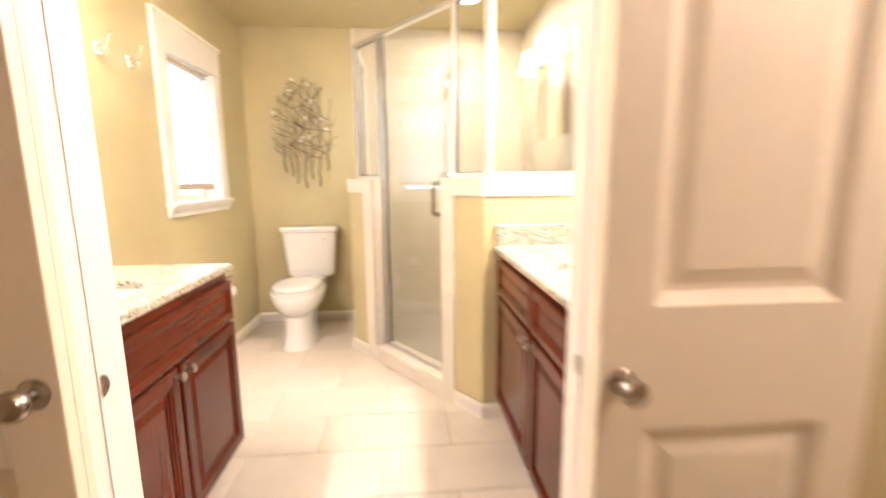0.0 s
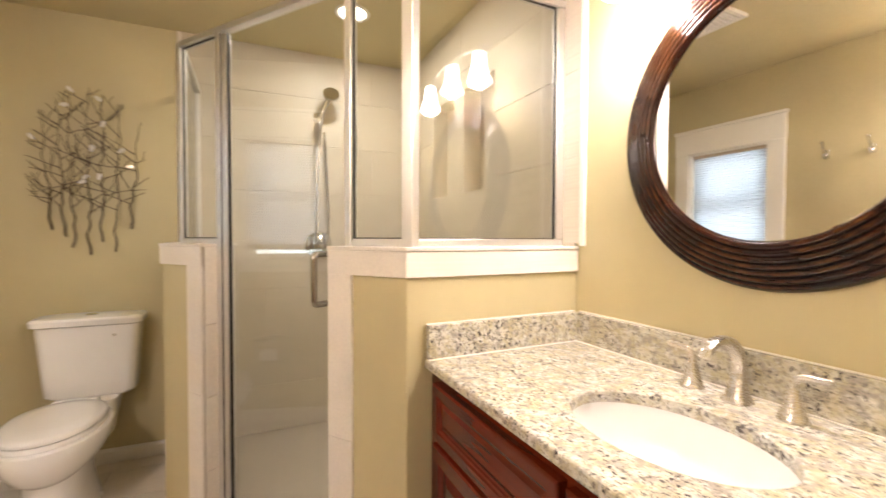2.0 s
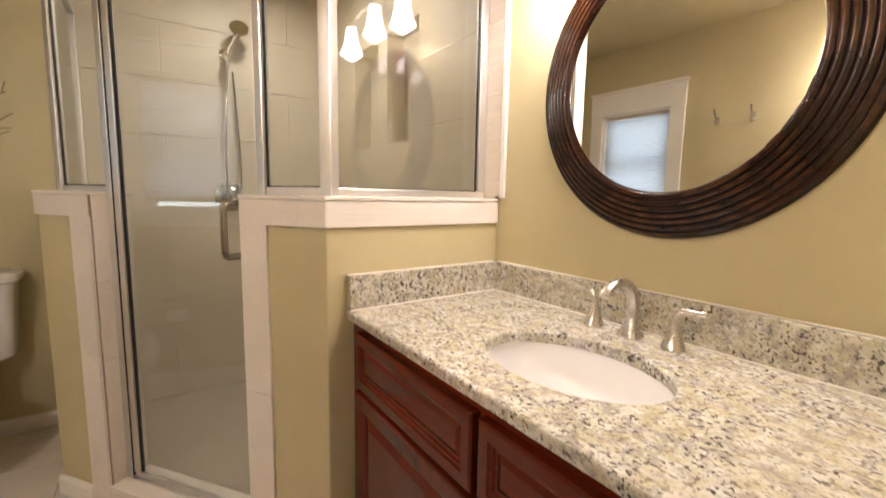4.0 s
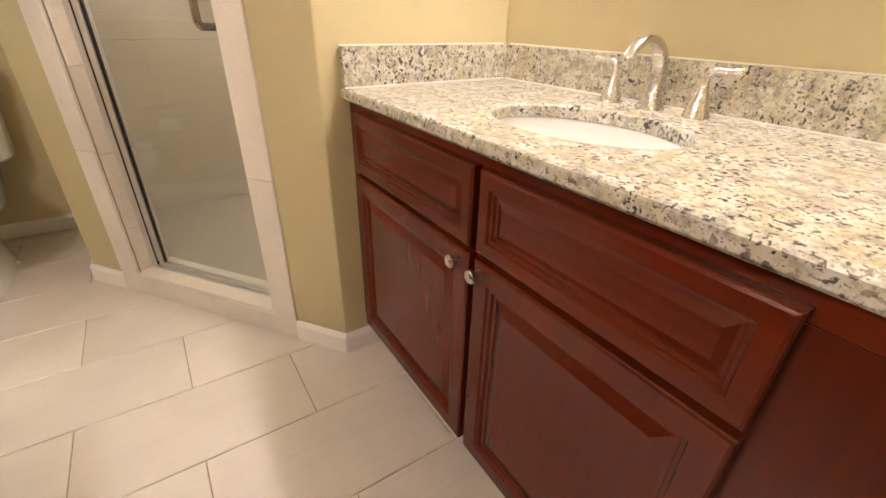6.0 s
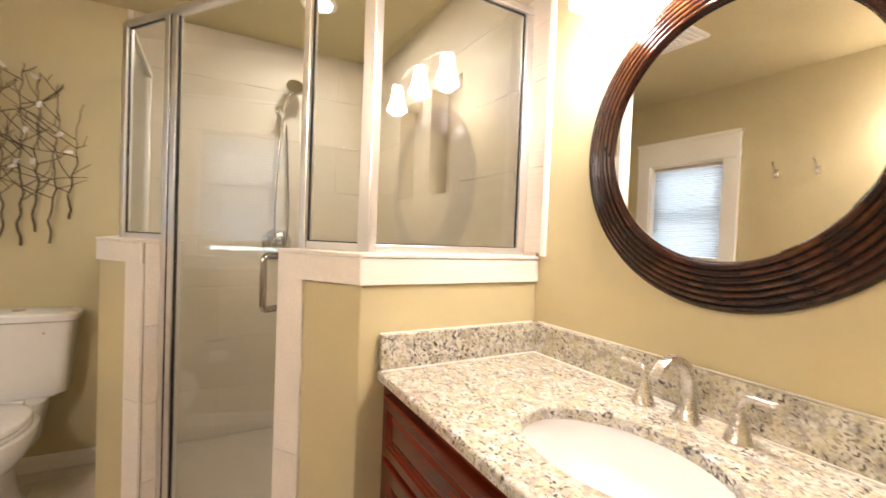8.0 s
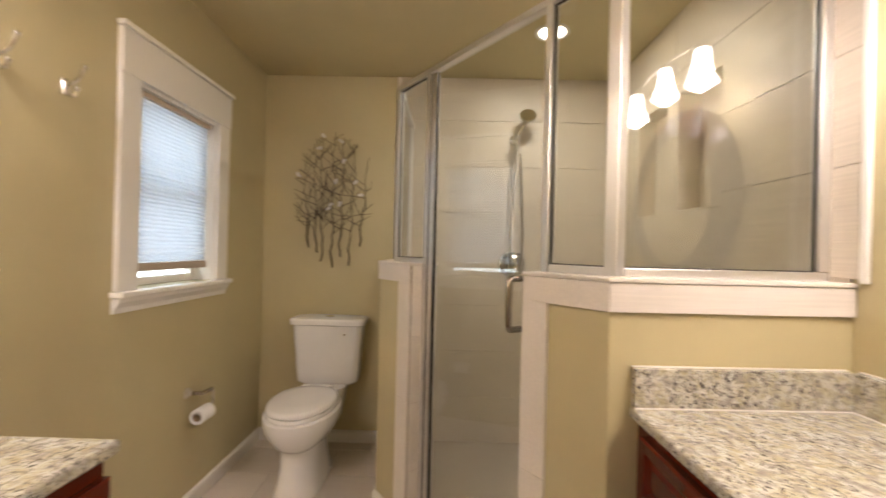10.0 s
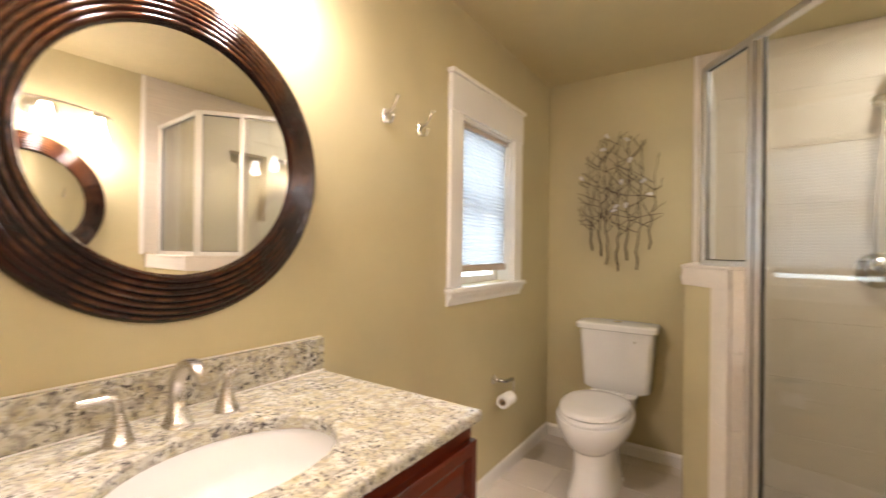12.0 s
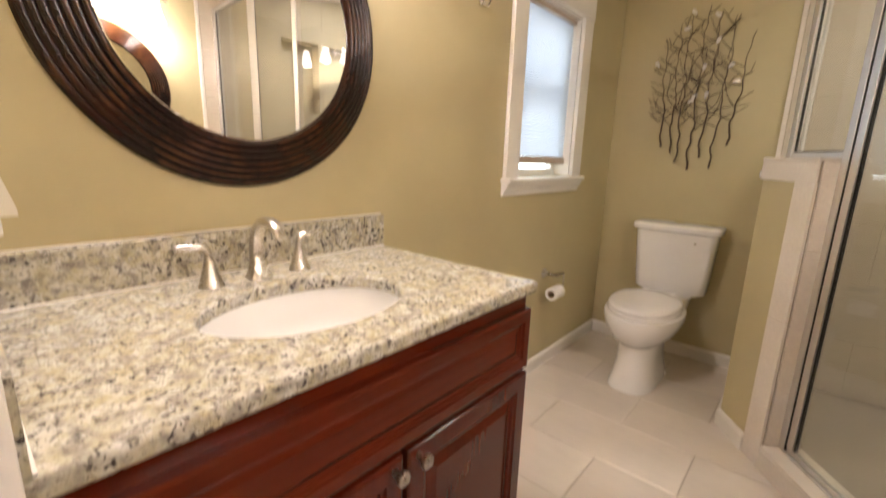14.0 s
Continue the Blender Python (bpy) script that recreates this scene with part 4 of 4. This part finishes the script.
def downlight(x, y):
    ob = thing("recessed_light", "round white recessed ceiling light over the shower, lit", "ceiling light", pose(x, y, ZC))
    part("trim_ring", lathe([(0.088, -0.001), (0.088, -0.006), (0.078, -0.010), (0.066, -0.004), (0.066, -0.001), (0.088, -0.001)], 36, False), M_WHITE, ob, "", True)
    part("lens", lathe([(0.065, -0.0015), (0.064, -0.005), (0.03, -0.006)], 36), M_DOWNLIGHT, ob, "glowing lens", True)
    lamp("downlight_lamp", "AREA", DOWN, (1.0, 0.92, 0.82), pose(x, y, ZC - 0.012), 0.11)


downlight(0.53, 3.2)


def ceiling_vent(x, y, w):
    """A square fan grille flush under the ceiling, its slats along x."""
    ob = thing("ceiling_vent", "square white plastic exhaust fan grille in the khaki ceiling", "vent", pose(x, y, ZC))
    h = w / 2
    part("housing", solid(-h + 0.02, h - 0.02, -h + 0.02, h - 0.02, -0.006, -0.001), M_WHITE, ob)
    for a, b, c, d in ((-h, h, -h, -h + 0.022), (-h, h, h - 0.022, h), (-h, -h + 0.022, -h + 0.0222, h - 0.0222), (h - 0.022, h, -h + 0.0222, h - 0.0222)):
        part("frame", solid(a, b, c, d, -0.018, -0.001, 0.003), M_WHITE, ob)
    for k in range(9):
        c = -h + 0.03 + (w - 0.06) * (k + 0.5) / 9
        part("slat", solid(-h + 0.0225, h - 0.0225, c - 0.007, c + 0.007, -0.016, -0.0065, 0.002), M_WHITE, ob)


ceiling_vent(-0.185, 2.46, 0.28)


# unseen dome and lamp, added to light door_1 more than door_2
def hall_fill_light():
    ob = thing("unseen_hall_light", "unseen frosted dome light added to brighten the hall, lit", "ceiling light", pose(1.4, 0.1, ZC))
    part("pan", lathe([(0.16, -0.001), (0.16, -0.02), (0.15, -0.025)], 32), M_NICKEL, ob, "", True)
    part("dome", lathe([(0.148, -0.026), (0.14, -0.05), (0.11, -0.075), (0.05, -0.09), (0.005, -0.092)], 32), glow_mat("hall_fill_glow", WARM, 4.0), ob, "", True)
    lamp("hall_fill_lamp", "POINT", HALL_FILL, WARM, pose(1.4, 0.1, ZC - 0.16), 0.08)


hall_fill_light()


# ---- toilet ----
def egg(cx, cy, rx, front, back, z, n=40, square=2.0):
    """An egg-shaped ring: front and back half-lengths in y differ."""
    pts = []
    for i in range(n):
        a = 2 * math.pi * i / n
        c, s = math.cos(a), math.sin(a)
        k = 2 / square
        px, py = math.copysign(abs(c) ** k, c), math.copysign(abs(s) ** k, s)
        pts.append((cx + rx * px, cy + (back if s > 0 else front) * py, z))
    return pts


def toilet():
    ob = thing("toilet", "white two-piece toilet with its lid closed", "toilet", pose(-0.705, YB, 0))
    base = [egg(-0.022, -0.495, w, f, b, z, square=q) for z, w, f, b, q in (
        (0.0, 0.118, 0.225, 0.30, 2.8), (0.02, 0.116, 0.223, 0.30, 2.8), (0.07, 0.104, 0.205, 0.29, 2.6), (0.14, 0.097, 0.190, 0.285, 2.4), (0.237, 0.099, 0.188, 0.285, 2.3),
        (0.247, 0.112, 0.202, 0.285, 2.2), (0.272, 0.142, 0.238, 0.285, 2.1), (0.312, 0.167, 0.266, 0.285, 2.05), (0.348, 0.183, 0.284, 0.285, 2.05), (0.385, 0.192, 0.294, 0.285, 2.05), (0.405, 0.190, 0.292, 0.282, 2.05), (0.411, 0.182, 0.284, 0.275, 2.05))]
    part("bowl", loft(base), M_CERAMIC, ob, "", True)
    part("seat", loft([egg(-0.022, -0.495, 0.175 * k, 0.278 * k, 0.20, z, square=2.1) for k, z in ((0.985, 0.4115), (1.0, 0.416), (1.0, 0.428), (0.985, 0.433))]), M_CERAMIC, ob, "", True)
    part("lid", loft([egg(-0.022, -0.495, 0.173 * k, 0.275 * k, 0.205 * k, z, square=2.15) for k, z in ((0.98, 0.435), (1.0, 0.439), (1.0, 0.449), (0.975, 0.456), (0.90, 0.461), (0.6, 0.465))]), M_CERAMIC, ob, "closed white lid", True)
    for x in (-0.07, 0.07):
        part("hinge", solid(x - 0.042, x - 0.002, -0.285, -0.248, 0.411, 0.452, 0.008, 3), M_CERAMIC, ob, "", True)
    part("deck", loft([egg(0, -0.14, w, 0.13, 0.12, z, square=4) for w, z in ((0.085, 0.22), (0.10, 0.30), (0.118, 0.38), (0.125, 0.418), (0.12, 0.4235))]), M_CERAMIC, ob, "", True)

    def box_ring(w, d0, d1, z, r=0.03, n=6):
        pts = []
        for cx, cy, a0 in ((w - r, d1 - r, 0), (-w + r, d1 - r, 90), (-w + r, d0 + r, 180), (w - r, d0 + r, 270)):
            pts += [(cx + r * math.cos(radians(a0 + 90 * i / n)), cy + r * math.sin(radians(a0 + 90 * i / n)), z) for i in range(n + 1)]
        return pts

    part("tank", loft([box_ring(w, d, -0.012, z, r) for w, d, z, r in ((0.17, -0.165, 0.425, 0.04), (0.186, -0.178, 0.44, 0.04), (0.192, -0.183, 0.50, 0.04), (0.212, -0.195, 0.785, 0.04))]), M_CERAMIC, ob, "", True)
    part("tank_lid", loft([box_ring(w, d, -0.006, z, 0.04) for w, d, z in ((0.218, -0.202, 0.787), (0.228, -0.212, 0.793), (0.230, -0.214, 0.818), (0.222, -0.206, 0.828), (0.19, -0.18, 0.831))]), M_CERAMIC, ob, "", True)
    part("flush_button", moved(lathe([(0.026, 0.0), (0.026, 0.004), (0.021, 0.006), (0.004, 0.006)], 24), pose(0, -0.105, 0.831)), M_CHROME, ob, "round chrome flush button", True)
    part("emblem", moved(lathe([(0.007, 0), (0.006, 0.003), (0.001, 0.004)], 12), pose(0.112, -0.1915, 0.735, 90)), M_CHROME, ob, "small plain chrome emblem", True)
    for s in (-1, 1):
        part("bolt_cap", moved(lathe([(0.012, 0), (0.011, 0.008), (0.004, 0.013)], 12), pose(s * 0.110 - 0.022, -0.36, 0.012)), M_CERAMIC, ob, "", True)


toilet()


# ---- things on the walls ----
def robe_hook(y):
    ob = thing("robe_hook", "chrome double robe hook on the khaki wall", "hook", WEST(y, XL) @ pose(0, 0, 1.752) @ Matrix.Scale(1.2, 4), "robe hooks")
    part("plate", solid(-0.0085, 0.0085, -0.012, -0.0005, -0.026, 0.018, 0.005, 3), M_CHROME, ob, "", True)
    part("upper_hook", sweep([tuple(p) for p in bezier((0, -0.010, 0.004), (0, -0.032, 0.002), (0, -0.046, 0.016), (0, -0.058, 0.046), 10)], [0.0062] * 4 + [0.0046] * 7, 10), M_CHROME, ob, "", True)
    part("lower_hook", sweep([tuple(p) for p in bezier((0, -0.010, -0.014), (0, -0.022, -0.034), (0, -0.036, -0.034), (0, -0.040, -0.012), 10)], [0.0058] * 4 + [0.0044] * 7, 10), M_CHROME, ob, "", True)
    for p in ((0, -0.059, 0.048), (0, -0.040, -0.010)):
        part("tip", moved(lathe([(0.002, -0.007), (0.006, -0.004), (0.007, 0), (0.006, 0.004), (0.002, 0.007)], 12), Matrix.Translation(p)), M_CHROME, ob, "", True)


robe_hook(2.125)
robe_hook(2.335)


def coat_peg():
    ob = thing("wall_peg", "short white round peg on the half wall under its tile cap", "peg", pose(CL[0] - 0.0005, 3.40, 1.135, 0, -90, 0))
    part("flange", lathe([(0.016, 0.0), (0.016, 0.004), (0.011, 0.007)], 20), M_CERAMIC, ob, "", True)
    part("knob", lathe([(0.010, 0.006), (0.010, 0.02), (0.016, 0.025), (0.018, 0.031), (0.014, 0.038), (0.003, 0.041)], 20), M_CERAMIC, ob, "rounded white knob", True)


coat_peg()


def paper_holder():
    m = WEST(3.02, XL) @ pose(0, 0, 0.562)
    ob = thing("toilet_paper_holder", "brushed nickel toilet paper holder on the khaki wall", "paper holder", m)
    for x in (0,):
        part("flange", moved(lathe([(0.026, 0), (0.026, 0.006), (0.014, 0.012), (0.010, 0.03)], 20), pose(x, 0, 0, 90)), M_NICKEL, ob, "", True)
    part("arm", sweep([(0, -0.02, 0), (0, -0.055, 0.0), (0.012, -0.07, -0.002), (0.09, -0.072, -0.004)], 0.0095, 10), M_STEEL, ob, "", True)
    part("hanger", sweep([(0.09, -0.072, -0.004), (0.10, -0.072, -0.02), (0.10, -0.072, -0.07), (0.09, -0.072, -0.082), (-0.035, -0.072, -0.085)], 0.006, 10), M_NICKEL, ob, "", True)
    roll = thing("toilet_paper_roll", "nearly used up white toilet paper roll on its holder", "paper roll", m @ pose(0.015, -0.072, -0.10, 0, 90, 0))
    part("paper", lathe([(0.020, -0.05), (0.034, -0.05), (0.035, -0.048), (0.035, 0.048), (0.034, 0.05), (0.020, 0.05), (0.020, -0.05)], 28, False), M_PAPER, roll, "", True)
    part("core", lathe([(0.0195, -0.05), (0.0195, 0.05), (0.018, 0.05), (0.018, -0.05), (0.0195, -0.05)], 24, False), M_CARD, roll, "brown card core", True)


paper_holder()


def wall_plug():
    """A plug-in night light in an outlet on the doorway's wall."""
    ob = thing("outlet_plate", "white wall outlet plate beside the door", "outlet", pose(-0.99, YD + 0.0005, 1.10))
    part("plate", solid(-0.036, 0.036, 0, 0.006, -0.058, 0.058, 0.002), M_WHITE, ob)
    light = thing("night_light", "white plug-in night light in the wall outlet", "night light", pose(-0.99, YD + 0.0068, 1.10))
    part("housing", loft([[(-w, 0, z0), (w, 0, z0), (w, d, z0), (-w, d, z0)] for w, d, z0 in ((0.026, 0.062, -0.03), (0.027, 0.062, -0.02), (0.027, 0.050, 0.03), (0.024, 0.040, 0.045))]), M_WHITE, light)
    part("lens", solid(-0.02, 0.02, 0.004, 0.045, -0.058, -0.031, 0.004), M_PAPER, light, "translucent lens")


wall_plug()


# ---- wall sculpture ----
def wall_art():
    rng = random.Random(5)
    ob = thing("wall_sculpture", "dark metal branch sculpture with silver leaves on the khaki wall", "wall art", pose(-0.725, YB - 0.004, 1.575))

    def inside(x, z):
        return math.hypot(x / 0.262, z / 0.45) < 1.0

    def wander(x, y, z, heading, length, step, bend, curl=0.0):
        """A crooked wire that starts with a heading (0 is up) and stays inside the oval."""
        pts, drift = [(x, y, z)], 0.0
        while length > 0:
            drift = drift * 0.5 + rng.uniform(-bend, bend)
            heading += drift + curl
            nx, nz = x + step * math.sin(heading), z + step * math.cos(heading)
            if not inside(nx, nz) and len(pts) > 2:
                break
            x, z = nx, nz
            y = max(-0.055, min(-0.006, y + rng.uniform(-0.004, 0.004)))
            pts.append((x, y, z))
            length -= step
        return pts, heading

    tips = []
    for i, (x0, z0, z1) in enumerate(((-0.16, -0.31, 0.30), (-0.105, -0.345, 0.36), (-0.065, -0.40, 0.39), (-0.005, -0.44, 0.44), (0.05, -0.37, 0.40), (0.11, -0.425, 0.36), (0.175, -0.30, 0.28))):
        bm = bmesh.new()
        pts, x, phase = [], x0, rng.uniform(0, 6)
        n = int((z1 - z0) / 0.022)
        for k in range(n + 1):
            z = z0 + (z1 - z0) * k / n
            spread = 1.0 + 0.25 * (k / n)
            pts.append((x0 * spread + 0.007 * math.sin(phase + k * 0.45) + 0.004 * math.sin(phase * 2 + k * 1.3) + rng.uniform(-0.003, 0.003), -0.018 - 0.009 * (i % 3) + 0.004 * math.sin(k), z))
        sweep(pts, [0.0060 - 0.0040 * min(1.0, 1.5 * k / n) for k in range(n + 1)], 6, bm)
        for k in range(int(n * 0.24), n):
            for s in (-1, 1):
                if rng.random() < (0.25 if s < 0 else 0.13):
                    px, py, pz = pts[k]
                    lean = s * rng.uniform(0.75, 1.3)
                    twig, h = wander(px, py, pz, lean, rng.uniform(0.08, 0.27), 0.016, 0.11, -s * rng.uniform(-0.01, 0.05))
                    m = len(twig)
                    if m < 4:
                        continue
                    sweep(twig, [0.0026 - 0.0012 * q / m for q in range(m)], 5, bm)
                    tips.append((twig[-1], h))
                    if rng.random() < 0.5:
                        fork, h2 = wander(*twig[m // 2], lean - s * rng.uniform(0.6, 1.3), rng.uniform(0.04, 0.09), 0.014, 0.2)
                        if len(fork) > 2:
                            sweep(fork, 0.0017, 5, bm)
                            tips.append((fork[-1], h2))
        part("stem", bm, M_IRON, ob, "", True)
    rng.shuffle(tips)
    spots = [((0.148, -0.055, 0.115), 0.9), ((0.185, -0.055, 0.03), 1.6), ((0.07, -0.055, 0.25), 0.4), ((-0.02, -0.055, -0.06), 1.3), ((0.02, -0.055, 0.12), 0.2), ((-0.09, -0.045, 0.33), 1.4), ((0.05, -0.045, 0.375), 2.2)] + [((p[0], p[1] - 0.004, p[2]), h) for p, h in tips[:4]]
    for (x, y, z), h in spots:
        bm = bmesh.new()
        ring = [(0.019 * math.cos(a) * (1 - 0.25 * math.cos(a)), 0.003 * math.cos(2 * a), 0.010 * math.sin(a)) for a in (2 * math.pi * k / 12 for k in range(12))]
        loft([ring, [(px * 0.9, py - 0.0025, pz * 0.9) for px, py, pz in ring]], True, True, bm)
        part("leaf", moved(bm, Matrix.Translation((x, y, z)) @ pose(0, 0, 0, rng.uniform(-20, 20), math.degrees(h) - 90, 0)), M_LEAF, ob, "small silver metal leaf")


wall_art()


# ---- tiles ----
TILES = {}


def tile(w, d, t=0.004, c=0.0015):
    """A flat tile with chamfered upper edges; shared between alike ones. Lies in x-y, top at z = 0."""
    key = (round(w, 4), round(d, 4), t)
    if key not in TILES:
        bm = bmesh.new()
        loft([[(sx * (w / 2 - i), sy * (d / 2 - i), z) for sx, sy in ((-1, -1), (1, -1), (1, 1), (-1, 1))] for i, z in ((0, -t), (0, -c), (c, 0))], True, True, bm)
        me = bpy.data.meshes.new("tile")
        bmesh.ops.recalc_face_normals(bm, faces=bm.faces)
        bm.to_mesh(me)
        bm.free()
        TILES[key] = me
    return TILES[key]


def laid(mesh, material, parent, m, name="tile"):
    if not mesh.materials:
        mesh.materials.append(material)
    ob = new(name, mesh)
    ob.parent = parent
    ob.matrix_world = m
    return ob


def clipped(a, b, lo, hi):
    return max(a, lo), min(b, hi)


def floor_tiles():
    g, pitch_y, pitch_x = 0.003, 0.297, 0.598
    for r in range(-6, 5):
        y0, y1 = clipped(2.504 + r * pitch_y, 2.504 + (r + 1) * pitch_y, YH, YB)
        if y1 - y0 < 0.02:
            continue
        off = -0.333 if r % 2 == 0 else -0.036
        for c in range(-4, 4):
            x0, x1 = clipped(off + c * pitch_x, off + (c + 1) * pitch_x, XL, XR)
            if x1 - x0 > 0.02:
                laid(tile(x1 - x0 - g, y1 - y0 - g), M_FLOORTILE, floor, pose((x0 + x1) / 2, (y0 + y1) / 2, 0.001 + random.uniform(-0.0003, 0.0003)), "tile")


floor_tiles()


def cut_tile(y0, y1, z0, z1):
    """A tile of the east wall cut to fit round the niches, made about its own middle."""
    ym, zm, bm = (y0 + y1) / 2, (z0 + z1) / 2, bmesh.new()
    marks = sorted({y0, y1} | {v for n in NICHES for v in n if y0 < v < y1})
    for a, b in zip(marks, marks[1:]):
        inside = any(n0 - 1e-6 < (a + b) / 2 < n1 for n0, n1 in NICHES)
        for c, d in ([(z0, min(z1, NICHE_Z[0])), (max(z0, NICHE_Z[1]), z1)] if inside else [(z0, z1)]):
            if d - c > 0.002:
                solid(ym - b, ym - a, c - zm, d - zm, -0.004, 0, bm=bm)
    me = bpy.data.meshes.new("tile")
    bm.to_mesh(me)
    bm.free()
    return me


def niche(y0, y1, wall):
    """A tiled recess in the east wall, open to the room."""
    z0, z1, f, e = NICHE_Z[0], NICHE_Z[1], XR - 0.0115, XR + 0.088
    bm = solid(e, e + 0.012, y0 - 0.001, y1 + 0.001, z0 - 0.001, z1 + 0.001)
    for a, b in ((y0 - 0.004, y0 + 0.006), (y1 - 0.006, y1 + 0.004)):
        solid(f, e, a, b, z0, z1, 0.001, bm=bm)
    for c, d in ((z0 - 0.004, z0 + 0.006), (z1 - 0.006, z1 + 0.004)):
        solid(f - 0.001, e, y0 + 0.0062, y1 - 0.0062, c, d, 0.001, bm=bm)
    part("niche", bm, M_SHOWERTILE, wall, "recessed tiled shelf niche")


def wall_tiles():
    """Stacked rows of long tiles on the shower's two full walls and inside its half walls."""
    g, row = 0.0025, 0.298
    t = 0.011
    back = tagged(part("shower_wall_north", solid(CL[0] + 0.0, XR - 0.0, YB - 0.007, YB - 0.001, 0.0, ZC), M_SHOWERGROUT, None), "pale striated tile wall of the shower", "tiled wall", "", "structure")
    side = tagged(part("shower_wall_east", niched(XR - 0.007, XR - 0.001, CR[1] + BACK + 0.003, YB - 0.008, 0.0, ZC), M_SHOWERGROUT, None), "pale striated tile wall of the shower", "tiled wall", "", "structure")
    rows = [(2.109 - row * k, 2.109 - row * (k - 1)) for k in range(0, 8)]
    for i, (z0, z1) in enumerate(rows):
        z0, z1 = clipped(z0, z1, 0.03, ZC)
        if z1 - z0 < 0.02:
            continue
        for wall, lo, hi in ((back, CL[0], XR - 0.012), (side, CR[1] - 0.002, YB - 0.012)):
            off = lo + ((0.55 if i % 2 else 0.0) - 0.12 if wall is back else (0.125 if i % 2 else -0.3))
            for c in range(-2, 5):
                a, b = clipped(off + c * 1.21, off + (c + 1) * 1.21, lo, hi)
                if b - a < 0.02:
                    continue
                if wall is back:
                    if z0 < CAP - 0.05 and a < CL[0] + THICK:
                        a = CL[0] + THICK + 0.002
                    m = pose((a + b) / 2, YB - t, (z0 + z1) / 2, 90)
                else:
                    if z0 < CAP - 0.05 and a < CR[1] + THICK:
                        a = CR[1] + THICK + 0.002
                    m = pose(XR - t, (a + b) / 2, (z0 + z1) / 2, 90, 0, -90)
                if b - a > 0.02:
                    cut = wall is side and z1 > NICHE_Z[0] and z0 < NICHE_Z[1] and any(a < n1 and b > n0 for n0, n1 in NICHES)
                    laid(cut_tile(a + g / 2, b - g / 2, z0 + g / 2, z1 - g / 2) if cut else tile(b - a - g, z1 - z0 - g), M_SHOWERTILE, wall, m, "tile")
    for y0, y1 in NICHES:
        niche(y0, y1, side)
    # trim strips where the tiling meets the painted walls
    part("edge_trim", solid(CL[0] - 0.022, CL[0] - 0.001, YB - 0.013, YB - 0.001, CAP + 0.001, ZC - 0.001, 0.003), M_TRIMTILE, back)
    part("edge_trim", solid(XR - 0.013, XR - 0.001, CR[1] - 0.024, CR[1] - 0.003, CAP + 0.001, ZC - 0.001, 0.003), M_WHITE, side)


wall_tiles()
